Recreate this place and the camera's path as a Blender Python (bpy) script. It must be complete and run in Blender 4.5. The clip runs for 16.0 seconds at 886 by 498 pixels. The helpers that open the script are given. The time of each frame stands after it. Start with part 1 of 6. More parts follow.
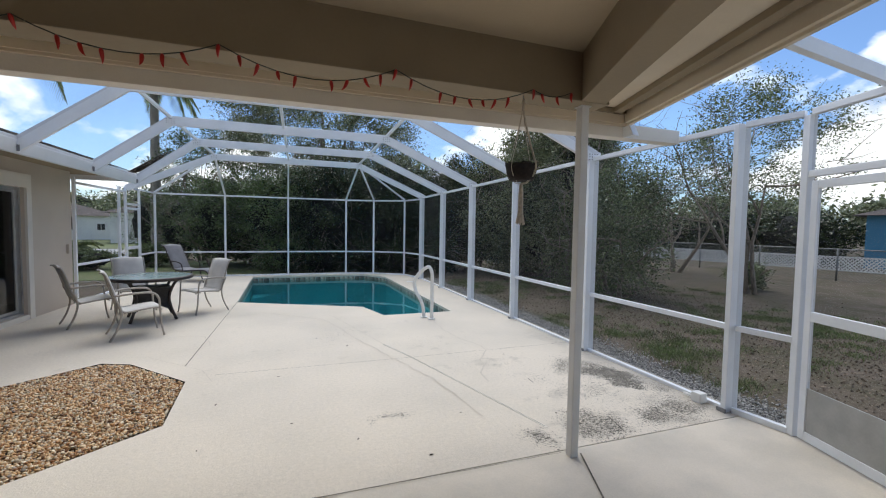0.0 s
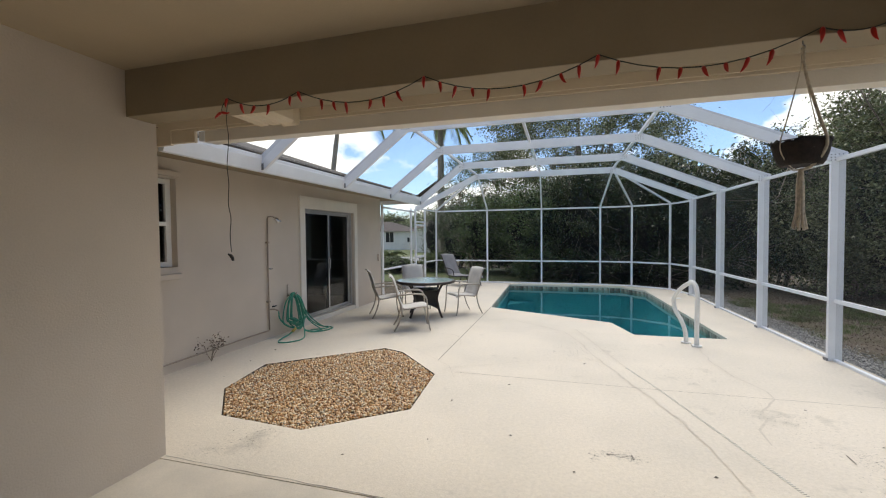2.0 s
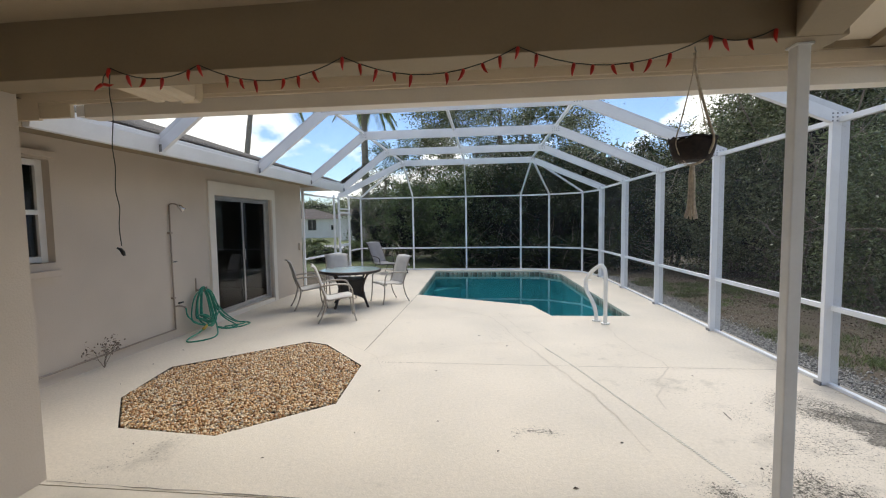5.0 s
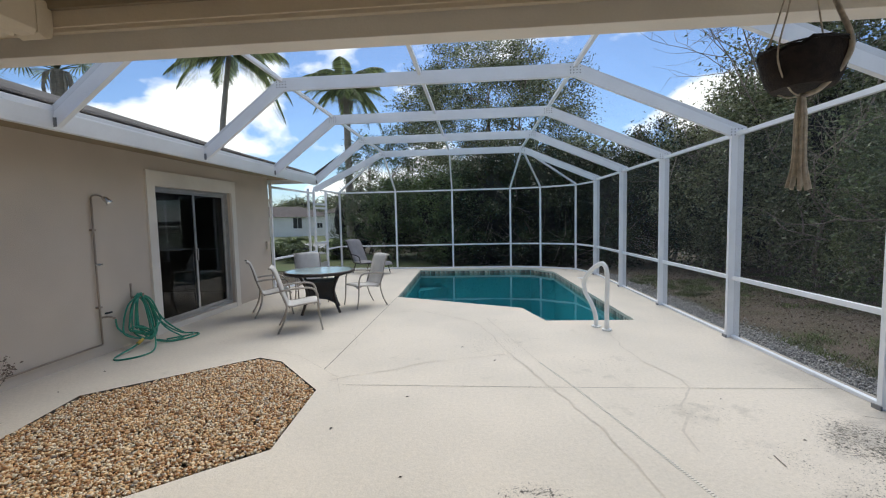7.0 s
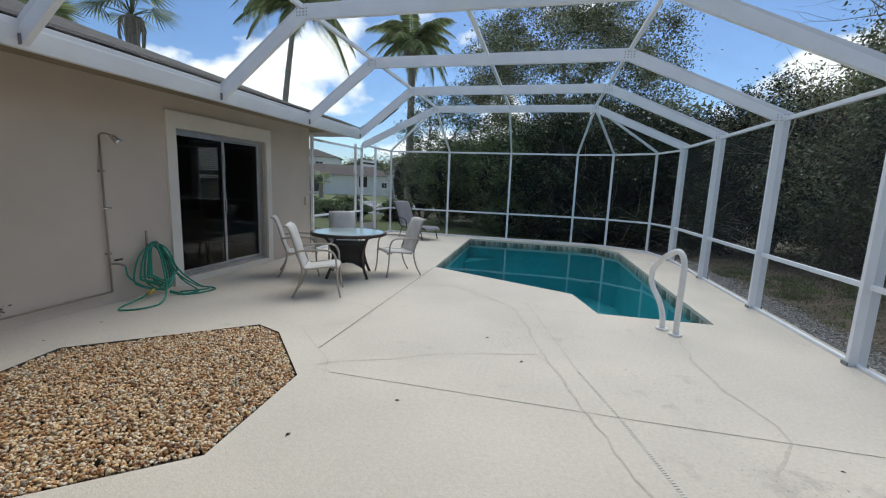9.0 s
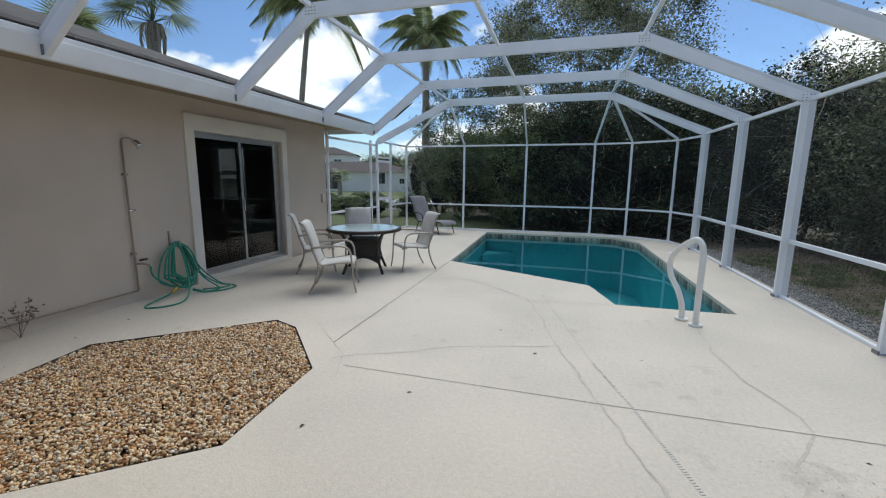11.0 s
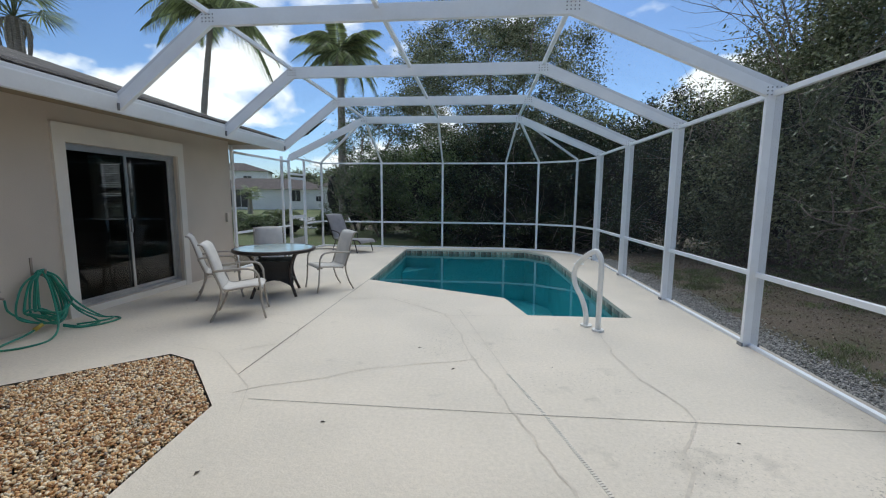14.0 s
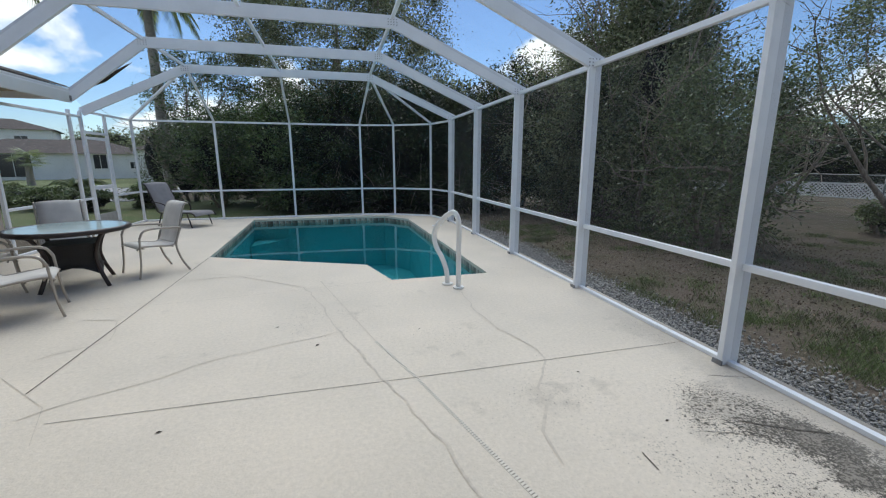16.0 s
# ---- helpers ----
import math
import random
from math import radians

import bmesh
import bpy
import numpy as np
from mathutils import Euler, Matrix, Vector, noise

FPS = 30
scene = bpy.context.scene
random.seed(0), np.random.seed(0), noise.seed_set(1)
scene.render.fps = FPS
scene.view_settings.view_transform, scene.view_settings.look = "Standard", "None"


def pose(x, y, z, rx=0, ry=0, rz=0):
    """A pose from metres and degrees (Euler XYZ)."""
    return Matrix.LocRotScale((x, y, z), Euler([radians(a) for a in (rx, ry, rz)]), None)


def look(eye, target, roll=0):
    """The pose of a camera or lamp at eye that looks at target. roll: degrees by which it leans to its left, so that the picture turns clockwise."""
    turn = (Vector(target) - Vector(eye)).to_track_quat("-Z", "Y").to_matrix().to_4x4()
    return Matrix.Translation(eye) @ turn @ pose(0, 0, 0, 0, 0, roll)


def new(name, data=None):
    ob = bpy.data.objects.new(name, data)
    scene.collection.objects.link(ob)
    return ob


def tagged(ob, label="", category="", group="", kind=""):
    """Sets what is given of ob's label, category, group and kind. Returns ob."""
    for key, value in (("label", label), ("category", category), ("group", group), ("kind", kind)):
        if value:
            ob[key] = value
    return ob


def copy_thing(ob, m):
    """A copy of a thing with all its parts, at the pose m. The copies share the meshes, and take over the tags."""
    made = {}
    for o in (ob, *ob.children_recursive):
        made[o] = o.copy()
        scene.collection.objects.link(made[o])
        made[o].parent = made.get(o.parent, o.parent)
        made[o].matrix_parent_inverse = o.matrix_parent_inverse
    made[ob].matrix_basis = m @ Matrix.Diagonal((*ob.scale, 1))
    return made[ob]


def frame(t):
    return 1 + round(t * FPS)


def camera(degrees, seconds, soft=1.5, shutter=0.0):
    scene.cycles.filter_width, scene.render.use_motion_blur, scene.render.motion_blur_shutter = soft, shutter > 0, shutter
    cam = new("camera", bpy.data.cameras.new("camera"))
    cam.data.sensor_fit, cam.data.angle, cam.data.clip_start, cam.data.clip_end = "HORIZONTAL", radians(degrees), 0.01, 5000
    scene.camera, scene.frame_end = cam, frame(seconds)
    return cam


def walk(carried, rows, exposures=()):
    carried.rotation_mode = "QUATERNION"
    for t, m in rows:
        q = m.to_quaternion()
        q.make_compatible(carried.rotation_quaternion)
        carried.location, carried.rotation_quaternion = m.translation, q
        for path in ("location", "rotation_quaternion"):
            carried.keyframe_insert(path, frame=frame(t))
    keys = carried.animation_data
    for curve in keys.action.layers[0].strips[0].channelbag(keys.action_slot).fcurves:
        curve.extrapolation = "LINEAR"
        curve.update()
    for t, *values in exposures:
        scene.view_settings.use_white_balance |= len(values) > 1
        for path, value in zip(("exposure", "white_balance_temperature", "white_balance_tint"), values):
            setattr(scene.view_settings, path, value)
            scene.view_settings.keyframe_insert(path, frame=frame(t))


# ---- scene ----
cam = camera(94.2, 16.0, soft=1.15)
PATH = [
    (0, (0.403, 0.35, 1.613), (1.067, 2.234, 1.512), 0.9),
    (0.5, (0.738, 0.477, 1.627), (1.106, 2.442, 1.564), 0.5),
    (1, (0.919, 0.529, 1.614), (0.954, 2.528, 1.563), -0.2),
    (1.5, (0.897, 0.555, 1.616), (0.616, 2.534, 1.562), -0.6),
    (2, (0.751, 0.523, 1.629), (0.197, 2.444, 1.567), -0.5),
    (2.5, (0.619, 0.479, 1.641), (-0.133, 2.331, 1.569), -0.4),
    (3, (0.57, 0.456, 1.637), (-0.227, 2.288, 1.555), -0.3),
    (3.5, (0.597, 0.446, 1.649), (-0.085, 2.324, 1.554), -0.5),
    (4, (0.648, 0.454, 1.645), (0.189, 2.397, 1.538), -0.6),
    (4.5, (0.706, 0.475, 1.65), (0.457, 2.456, 1.527), -0.4),
    (7, (0.841, 1.443, 1.583), (0.681, 3.431, 1.44), -1.3),
    (7.5, (0.884, 1.712, 1.58), (0.635, 3.692, 1.456), -0.8),
    (8, (1.053, 1.967, 1.579), (0.679, 3.927, 1.444), 0.7),
    (8.5, (1.12, 2.18, 1.548), (0.71, 4.126, 1.333), 1.8),
    (9, (1.119, 2.389, 1.54), (0.66, 4.311, 1.233), 2.2),
    (11.5, (1.217, 2.402, 1.53), (0.663, 4.295, 1.195), 0.4),
    (12, (1.225, 2.389, 1.537), (0.7, 4.297, 1.244), 0.6),
    (12.5, (1.232, 2.396, 1.54), (0.762, 4.323, 1.285), 0.8),
    (13, (1.239, 2.406, 1.542), (0.847, 4.353, 1.309), 0.6),
    (13.5, (1.239, 2.414, 1.544), (0.944, 4.379, 1.31), 0.5),
    (14, (1.253, 2.439, 1.533), (1.072, 4.415, 1.282), 0.4),
    (14.5, (1.241, 2.458, 1.527), (1.202, 4.437, 1.241), 0.2),
    (15, (1.217, 2.492, 1.534), (1.341, 4.46, 1.201), 0.1),
    (15.5, (1.217, 2.509, 1.522), (1.519, 4.45, 1.145), -0.1),
    (16, (1.257, 2.589, 1.505), (1.74, 4.486, 1.092), 0.0),
]
walk(cam, [(t, look(eye, target, roll)) for t, eye, target, roll in PATH],
     [(0.0, 0.48, 6420, 6), (1.0, 0.62, 6720, 6), (2.0, 0.67, 6980, 6), (4.0, 0.69, 6980, 6), (4.7, 0.69, 6900, 6), (7.0, 0.47, 6540, 5), (8.0, 0.36, 6400, 4), (9.0, 0.28, 6340, 3), (16.0, 0.28, 6300, 3)])

# ---- light ----
world = bpy.data.worlds.new("sky")
scene.world = world
world.use_nodes = True
wn, wl = world.node_tree.nodes, world.node_tree.links
wn.clear()
SUN_EL, SUN_AZ = 57.0, 4.0   # degrees; azimuth from +y towards +x
sky = wn.new("ShaderNodeTexSky")
sky.sky_type = "NISHITA"
sky.sun_disc = False
sky.sun_elevation, sky.sun_rotation = radians(SUN_EL), radians(SUN_AZ)
sky.air_density, sky.dust_density, sky.ozone_density = 1.0, 0.4, 2.0
tc = wn.new("ShaderNodeTexCoord")
sep = wn.new("ShaderNodeSeparateXYZ")
wl.new(tc.outputs["Generated"], sep.inputs[0])
# clouds lie on a flat layer: the way divided by its height
addz = wn.new("ShaderNodeMath"); addz.operation = "ADD"; addz.inputs[1].default_value = 0.5
wl.new(sep.outputs["Z"], addz.inputs[0])
maxz = wn.new("ShaderNodeMath"); maxz.operation = "MAXIMUM"; maxz.inputs[1].default_value = 0.05
wl.new(addz.outputs[0], maxz.inputs[0])
div = wn.new("ShaderNodeVectorMath"); div.operation = "DIVIDE"
comb = wn.new("ShaderNodeCombineXYZ")
for k in "XYZ":
    wl.new(maxz.outputs[0], comb.inputs[k])
turn_sky = wn.new("ShaderNodeMapping"); turn_sky.inputs["Rotation"].default_value = (0, 0, radians(17))
wl.new(tc.outputs["Generated"], turn_sky.inputs[0])
wl.new(turn_sky.outputs[0], div.inputs[0]); wl.new(comb.outputs[0], div.inputs[1])
cloud = wn.new("ShaderNodeTexNoise")
cloud.inputs["Scale"].default_value, cloud.inputs["Detail"].default_value = 2.3, 9.0
cloud.inputs["Roughness"].default_value, cloud.inputs["Distortion"].default_value = 0.52, 0.15
off = wn.new("ShaderNodeVectorMath"); off.operation = "ADD"; off.inputs[1].default_value = (2.3, 0.6, 0.0)
wl.new(div.outputs[0], off.inputs[0]); wl.new(off.outputs[0], cloud.inputs["Vector"])
ramp = wn.new("ShaderNodeValToRGB")
ramp.color_ramp.elements[0].position, ramp.color_ramp.elements[1].position = 0.535, 0.60
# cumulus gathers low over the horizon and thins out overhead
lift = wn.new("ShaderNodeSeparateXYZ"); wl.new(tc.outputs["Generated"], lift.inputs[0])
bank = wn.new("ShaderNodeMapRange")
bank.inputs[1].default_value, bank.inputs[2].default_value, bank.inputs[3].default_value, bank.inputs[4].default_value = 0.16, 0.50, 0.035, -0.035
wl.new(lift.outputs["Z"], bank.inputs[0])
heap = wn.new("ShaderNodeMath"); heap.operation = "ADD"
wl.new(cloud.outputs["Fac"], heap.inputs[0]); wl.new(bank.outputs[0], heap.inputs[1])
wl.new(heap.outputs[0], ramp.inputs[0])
skyscale = wn.new("ShaderNodeVectorMath"); skyscale.operation = "MULTIPLY"; skyscale.inputs[1].default_value = (0.087, 0.098, 0.118)
wl.new(sky.outputs[0], skyscale.inputs[0])
mix = wn.new("ShaderNodeMix"); mix.data_type = "RGBA"
wl.new(ramp.outputs[0], mix.inputs[0]); wl.new(skyscale.outputs[0], mix.inputs[6])
mix.inputs[7].default_value = (1.08, 1.09, 1.11, 1)
bg = wn.new("ShaderNodeBackground"); bg.inputs["Strength"].default_value = 1.0
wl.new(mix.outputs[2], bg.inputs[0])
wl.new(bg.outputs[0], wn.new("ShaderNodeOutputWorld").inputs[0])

sun_data = bpy.data.lights.new("sun", "SUN")
sun_data.energy, sun_data.angle, sun_data.color = 2.6, radians(60), (1.0, 0.95, 0.88)
sun = new("sun", sun_data)
sd = Vector((math.sin(radians(SUN_AZ)) * math.cos(radians(SUN_EL)), math.cos(radians(SUN_AZ)) * math.cos(radians(SUN_EL)), math.sin(radians(SUN_EL))))
sun.matrix_world = look(sd * 60, (0, 0, 0))


# ---- materials ----
def surface(name, base, rough=0.6, metal=0.0, var=0.12, scale=6.0, fine=60.0, bump=0.15, depth=0.004, second=None, random_amount=0.0, island=0.0, spec=0.5, streak=None):
    """A procedural surface: two scales of colour variation, fine relief, and a spread of tone from piece to piece."""
    m = bpy.data.materials.new(name)
    m.use_nodes = True
    n, l = m.node_tree.nodes, m.node_tree.links
    b = n["Principled BSDF"]
    b.inputs["Roughness"].default_value, b.inputs["Metallic"].default_value = rough, metal
    b.inputs["Specular IOR Level"].default_value = spec
    co = n.new("ShaderNodeTexCoord")
    vec = co.outputs["Object"]
    if streak:
        mp = n.new("ShaderNodeMapping"); mp.inputs["Scale"].default_value = streak
        l.new(vec, mp.inputs[0]); vec = mp.outputs[0]
    a = n.new("ShaderNodeTexNoise"); a.inputs["Scale"].default_value, a.inputs["Detail"].default_value = scale, 6
    f = n.new("ShaderNodeTexNoise"); f.inputs["Scale"].default_value, f.inputs["Detail"].default_value = fine, 4
    l.new(vec, a.inputs["Vector"]); l.new(vec, f.inputs["Vector"])
    mx = n.new("ShaderNodeMix"); mx.data_type = "RGBA"
    two = second or tuple(c * (1 - 2.2 * var) for c in base)
    mx.inputs[6].default_value, mx.inputs[7].default_value = (*base, 1), (*two, 1)
    cr = n.new("ShaderNodeValToRGB")
    cr.color_ramp.elements[0].position, cr.color_ramp.elements[1].position = 0.38, 0.68
    l.new(a.outputs["Fac"], cr.inputs[0]); l.new(cr.outputs[0], mx.inputs[0])
    hsv = n.new("ShaderNodeHueSaturation")
    mr = n.new("ShaderNodeMapRange")
    mr.inputs[3].default_value, mr.inputs[4].default_value = 1 - var, 1 + var
    l.new(f.outputs["Fac"], mr.inputs[0]); l.new(mx.outputs[2], hsv.inputs["Color"])
    value = mr.outputs[0]
    for amount, node, socket in ((random_amount, "ShaderNodeObjectInfo", "Random"), (island, "ShaderNodeNewGeometry", "Random Per Island")):
        if amount:
            src = n.new(node); r = n.new("ShaderNodeMapRange")
            r.inputs[3].default_value, r.inputs[4].default_value = 1 - amount, 1 + amount
            mu = n.new("ShaderNodeMath"); mu.operation = "MULTIPLY"
            l.new(src.outputs[socket], r.inputs[0]); l.new(r.outputs[0], mu.inputs[0]); l.new(value, mu.inputs[1])
            value = mu.outputs[0]
    l.new(value, hsv.inputs["Value"]); l.new(hsv.outputs[0], b.inputs["Base Color"])
    if bump:
        bp = n.new("ShaderNodeBump"); bp.inputs["Strength"].default_value, bp.inputs["Distance"].default_value = bump, depth
        l.new(f.outputs["Fac"], bp.inputs["Height"]); l.new(bp.outputs[0], b.inputs["Normal"])
    return m


def leafy(name, light, dark, rough=0.45, through_light=0.3):
    """Foliage: tone differs from leaf to leaf, and some light passes through."""
    m = surface(name, light, rough, var=0.1, scale=1.2, fine=9, bump=0, second=dark, island=0.6)
    n, l = m.node_tree.nodes, m.node_tree.links
    b, out = n["Principled BSDF"], n["Material Output"]
    tr = n.new("ShaderNodeBsdfTranslucent"); ms = n.new("ShaderNodeMixShader")
    ms.inputs[0].default_value = through_light
    l.new(b.inputs["Base Color"].links[0].from_socket, tr.inputs[0])
    l.new(b.outputs[0], ms.inputs[1]); l.new(tr.outputs[0], ms.inputs[2]); l.new(ms.outputs[0], out.inputs[0])
    return m


def glassy(name, tint, clear, rough=0.0, bump_scale=0.0, bump=0.0, ior=1.45, sheet=False):
    """A thin pane or a water surface: see-through tint under a Fresnel gloss."""
    m = bpy.data.materials.new(name)
    m.use_nodes = True
    n, l = m.node_tree.nodes, m.node_tree.links
    n.remove(n["Principled BSDF"])
    t, g, ms, fr = (n.new(k) for k in ("ShaderNodeBsdfTransparent", "ShaderNodeBsdfGlossy", "ShaderNodeMixShader", "ShaderNodeFresnel"))
    t.inputs[0].default_value = (*[c * clear for c in tint], 1)
    g.inputs["Roughness"].default_value, fr.inputs["IOR"].default_value = rough, ior
    if bump:
        co, no, bp = n.new("ShaderNodeTexCoord"), n.new("ShaderNodeTexNoise"), n.new("ShaderNodeBump")
        no.inputs["Scale"].default_value = bump_scale
        bp.inputs["Strength"].default_value, bp.inputs["Distance"].default_value = bump, 0.02
        l.new(co.outputs["Object"], no.inputs["Vector"]); l.new(no.outputs["Fac"], bp.inputs["Height"])
        l.new(bp.outputs[0], g.inputs["Normal"]); l.new(bp.outputs[0], fr.inputs["Normal"])
    gloss = fr.outputs[0]
    if sheet:
        lw, pw, ma = n.new("ShaderNodeLayerWeight"), n.new("ShaderNodeMath"), n.new("ShaderNodeMath")
        lw.inputs["Blend"].default_value = 0.5
        pw.operation, pw.inputs[1].default_value = "POWER", 5.0
        ma.operation, ma.inputs[1].default_value, ma.inputs[2].default_value = "MULTIPLY_ADD", 0.92, 0.04
        l.new(lw.outputs["Facing"], pw.inputs[0]); l.new(pw.outputs[0], ma.inputs[0])
        gloss = ma.outputs[0]
    l.new(gloss, ms.inputs[0]); l.new(t.outputs[0], ms.inputs[1]); l.new(g.outputs[0], ms.inputs[2])
    l.new(ms.outputs[0], n["Material Output"].inputs[0])
    return m


def mesh_cloth(name, colour, share):
    """Insect screen: fine threads too small to show, as a share of grey over clear air."""
    m = bpy.data.materials.new(name)
    m.use_nodes = True
    n, l = m.node_tree.nodes, m.node_tree.links
    n["Principled BSDF"].inputs["Base Color"].default_value = (*colour, 1)
    n["Principled BSDF"].inputs["Roughness"].default_value = 0.6
    t, ms = n.new("ShaderNodeBsdfTransparent"), n.new("ShaderNodeMixShader")
    co, no, mr = n.new("ShaderNodeTexCoord"), n.new("ShaderNodeTexNoise"), n.new("ShaderNodeMapRange")
    no.inputs["Scale"].default_value = 1.3
    mr.inputs[3].default_value, mr.inputs[4].default_value = share - 0.05, share + 0.05
    l.new(co.outputs["Object"], no.inputs["Vector"]); l.new(no.outputs["Fac"], mr.inputs[0]); l.new(mr.outputs[0], ms.inputs[0])
    l.new(t.outputs[0], ms.inputs[1]); l.new(n["Principled BSDF"].outputs[0], ms.inputs[2])
    l.new(ms.outputs[0], n["Material Output"].inputs[0])
    return m


STUCCO = surface("greige_stucco", (0.61, 0.535, 0.452), 0.85, var=0.05, scale=0.9, fine=90, bump=0.35, depth=0.006, spec=0.2)
TRIM = surface("cream_stucco", (0.77, 0.725, 0.65), 0.75, var=0.04, scale=2, fine=80, bump=0.2, spec=0.3)
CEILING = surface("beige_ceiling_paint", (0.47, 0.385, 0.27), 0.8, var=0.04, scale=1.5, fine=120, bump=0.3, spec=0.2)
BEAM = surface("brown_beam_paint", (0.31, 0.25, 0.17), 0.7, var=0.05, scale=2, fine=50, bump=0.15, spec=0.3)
SOFFIT = surface("cream_soffit", (0.68, 0.59, 0.455), 0.75, var=0.04, scale=2, fine=60, bump=0.15, spec=0.3)
ALU = surface("white_aluminium", (0.82, 0.845, 0.88), 0.36, var=0.03, scale=3, fine=40, bump=0.05, spec=0.5)
SCREW = surface("grey_screw", (0.25, 0.26, 0.28), 0.4, 0.7, bump=0)
GREYPOST = surface("grey_white_post", (0.70, 0.69, 0.66), 0.5, var=0.05, scale=3, fine=40, bump=0.08)
SCREEN = mesh_cloth("dark_insect_screen", (0.022, 0.024, 0.027), 0.18)
# side mesh: haze seen at a slant is put into its lighter grey
SIDESCREEN = mesh_cloth("haze_toned_insect_screen", (0.085, 0.088, 0.09), 0.19)
ROOFSCREEN = mesh_cloth("roof_insect_screen", (0.035, 0.037, 0.04), 0.15)
PLASTER = surface("teal_pool_plaster", (0.31, 0.63, 0.66), 0.7, var=0.06, scale=1.5, fine=30, bump=0.05)
WATER = glassy("pool_water", (0.50, 0.885, 0.935), 0.93, 0.0, 1.6, 0.05, 1.33)
TILE = surface("stone_pool_tile", (0.50, 0.44, 0.36), 0.4, var=0.2, scale=16, fine=70, bump=0.25, second=(0.17, 0.145, 0.115), random_amount=0.5)
SHINGLE = surface("weathered_shingle", (0.095, 0.083, 0.074), 0.95, var=0.28, scale=5, fine=70, bump=0.5, random_amount=0.25)
GLASS = glassy("door_glass", (0.54, 0.56, 0.57), 0.90, sheet=True)
# room surfaces: the lack of light inside is put into this dark base
ROOM = surface("dimness_toned_room", (0.10, 0.09, 0.08), 0.9, bump=0)
SILVER = surface("brushed_aluminium", (0.55, 0.56, 0.57), 0.35, 0.8, var=0.06, bump=0.05)


def concrete():
    """Acrylic-coated deck: cream, with grey grime at two scales and mildew in the corner by the screen."""
    m = surface("cream_pool_deck", (0.72, 0.645, 0.545), 0.75, var=0.06, scale=0.8, fine=75, bump=0.5, depth=0.006, second=(0.64, 0.58, 0.495), spec=0.3)
    n, l = m.node_tree.nodes, m.node_tree.links
    b = n["Principled BSDF"]
    src = b.inputs["Base Color"].links[0].from_socket
    co = n.new("ShaderNodeTexCoord")

    # wander the stain outlines
    place = co.outputs["Object"]
    for scale, amount in ((2.2, 0.75), (9.0, 0.28)):
        wn_ = n.new("ShaderNodeTexNoise"); wn_.inputs["Scale"].default_value, wn_.inputs["Detail"].default_value = scale, 4
        l.new(co.outputs["Object"], wn_.inputs["Vector"])
        sub = n.new("ShaderNodeVectorMath"); sub.operation = "SUBTRACT"; sub.inputs[1].default_value = (0.5, 0.5, 0.5)
        mul = n.new("ShaderNodeVectorMath"); mul.operation = "MULTIPLY"; mul.inputs[1].default_value = (amount, amount, 0)
        add = n.new("ShaderNodeVectorMath"); add.operation = "ADD"
        l.new(wn_.outputs["Color"], sub.inputs[0]); l.new(sub.outputs[0], mul.inputs[0]); l.new(mul.outputs[0], add.inputs[0]); l.new(place, add.inputs[1])
        place = add.outputs[0]

    def blotch(middle, radius, power):
        d = n.new("ShaderNodeVectorMath"); d.operation = "DISTANCE"; d.inputs[1].default_value = middle
        r = n.new("ShaderNodeMapRange"); r.inputs[1].default_value, r.inputs[2].default_value = radius, radius * 0.15
        r.inputs[3].default_value, r.inputs[4].default_value = 0.0, power
        l.new(place, d.inputs[0]); l.new(d.outputs["Value"], r.inputs[0])
        return r.outputs[0]

    total = None
    for middle, radius, power in (((3.62, 4.25, 0), 0.65, 0.21), ((3.74, 4.05, 0), 0.40, 0.33), ((3.70, 3.80, 0), 0.28, 0.33), ((4.0, 3.6, 0), 0.5, 0.18), ((3.2, 3.75, 0), 0.85, 0.13), ((2.75, 3.10, 0), 0.55, 0.19), ((2.15, 2.98, 0), 0.34, 0.19), ((3.45, 3.05, 0), 0.55, 0.20), ((3.7, 3.2, 0), 0.45, 0.19), ((2.85, 4.20, 0), 0.45, 0.10), ((3.95, 5.5, 0), 0.55, 0.08),
                                  ((1.0, 6.6, 0), 0.9, 0.08), ((2.6, 4.8, 0), 0.9, 0.08), ((1.15, 3.75, 0), 0.22, 0.17), ((-2.6, 8.6, 0), 1.3, 0.08), ((-1.7, 3.2, 0), 0.7, 0.10), ((2.2, 5.9, 0), 0.8, 0.07)):
        s = blotch(middle, radius, power)
        if total is None:
            total = s
        else:
            ad = n.new("ShaderNodeMath"); ad.operation = "MAXIMUM"
            l.new(total, ad.inputs[0]); l.new(s, ad.inputs[1]); total = ad.outputs[0]
    here = src
    # fine mildew grains inside broad soft grime
    for scale, lo, hi, colour in ((2.6, 0.62, 0.98, (0.33, 0.30, 0.26, 1)), (42.0, 0.675, 0.75, (0.085, 0.075, 0.062, 1)), (95.0, 0.675, 0.755, (0.11, 0.10, 0.083, 1)), (60.0, 0.76, 0.84, (0.30, 0.27, 0.23, 1))):
        no = n.new("ShaderNodeTexNoise"); no.inputs["Scale"].default_value, no.inputs["Detail"].default_value, no.inputs["Roughness"].default_value = scale, 9, 0.66
        l.new(co.outputs["Object"], no.inputs["Vector"])
        ad = n.new("ShaderNodeMath"); ad.operation = "ADD"
        l.new(total, ad.inputs[0]); l.new(no.outputs["Fac"], ad.inputs[1])
        cr = n.new("ShaderNodeValToRGB")
        cr.color_ramp.elements[0].position, cr.color_ramp.elements[1].position = lo, hi
        l.new(ad.outputs[0], cr.inputs[0])
        mx = n.new("ShaderNodeMix"); mx.data_type = "RGBA"; mx.inputs[7].default_value = colour
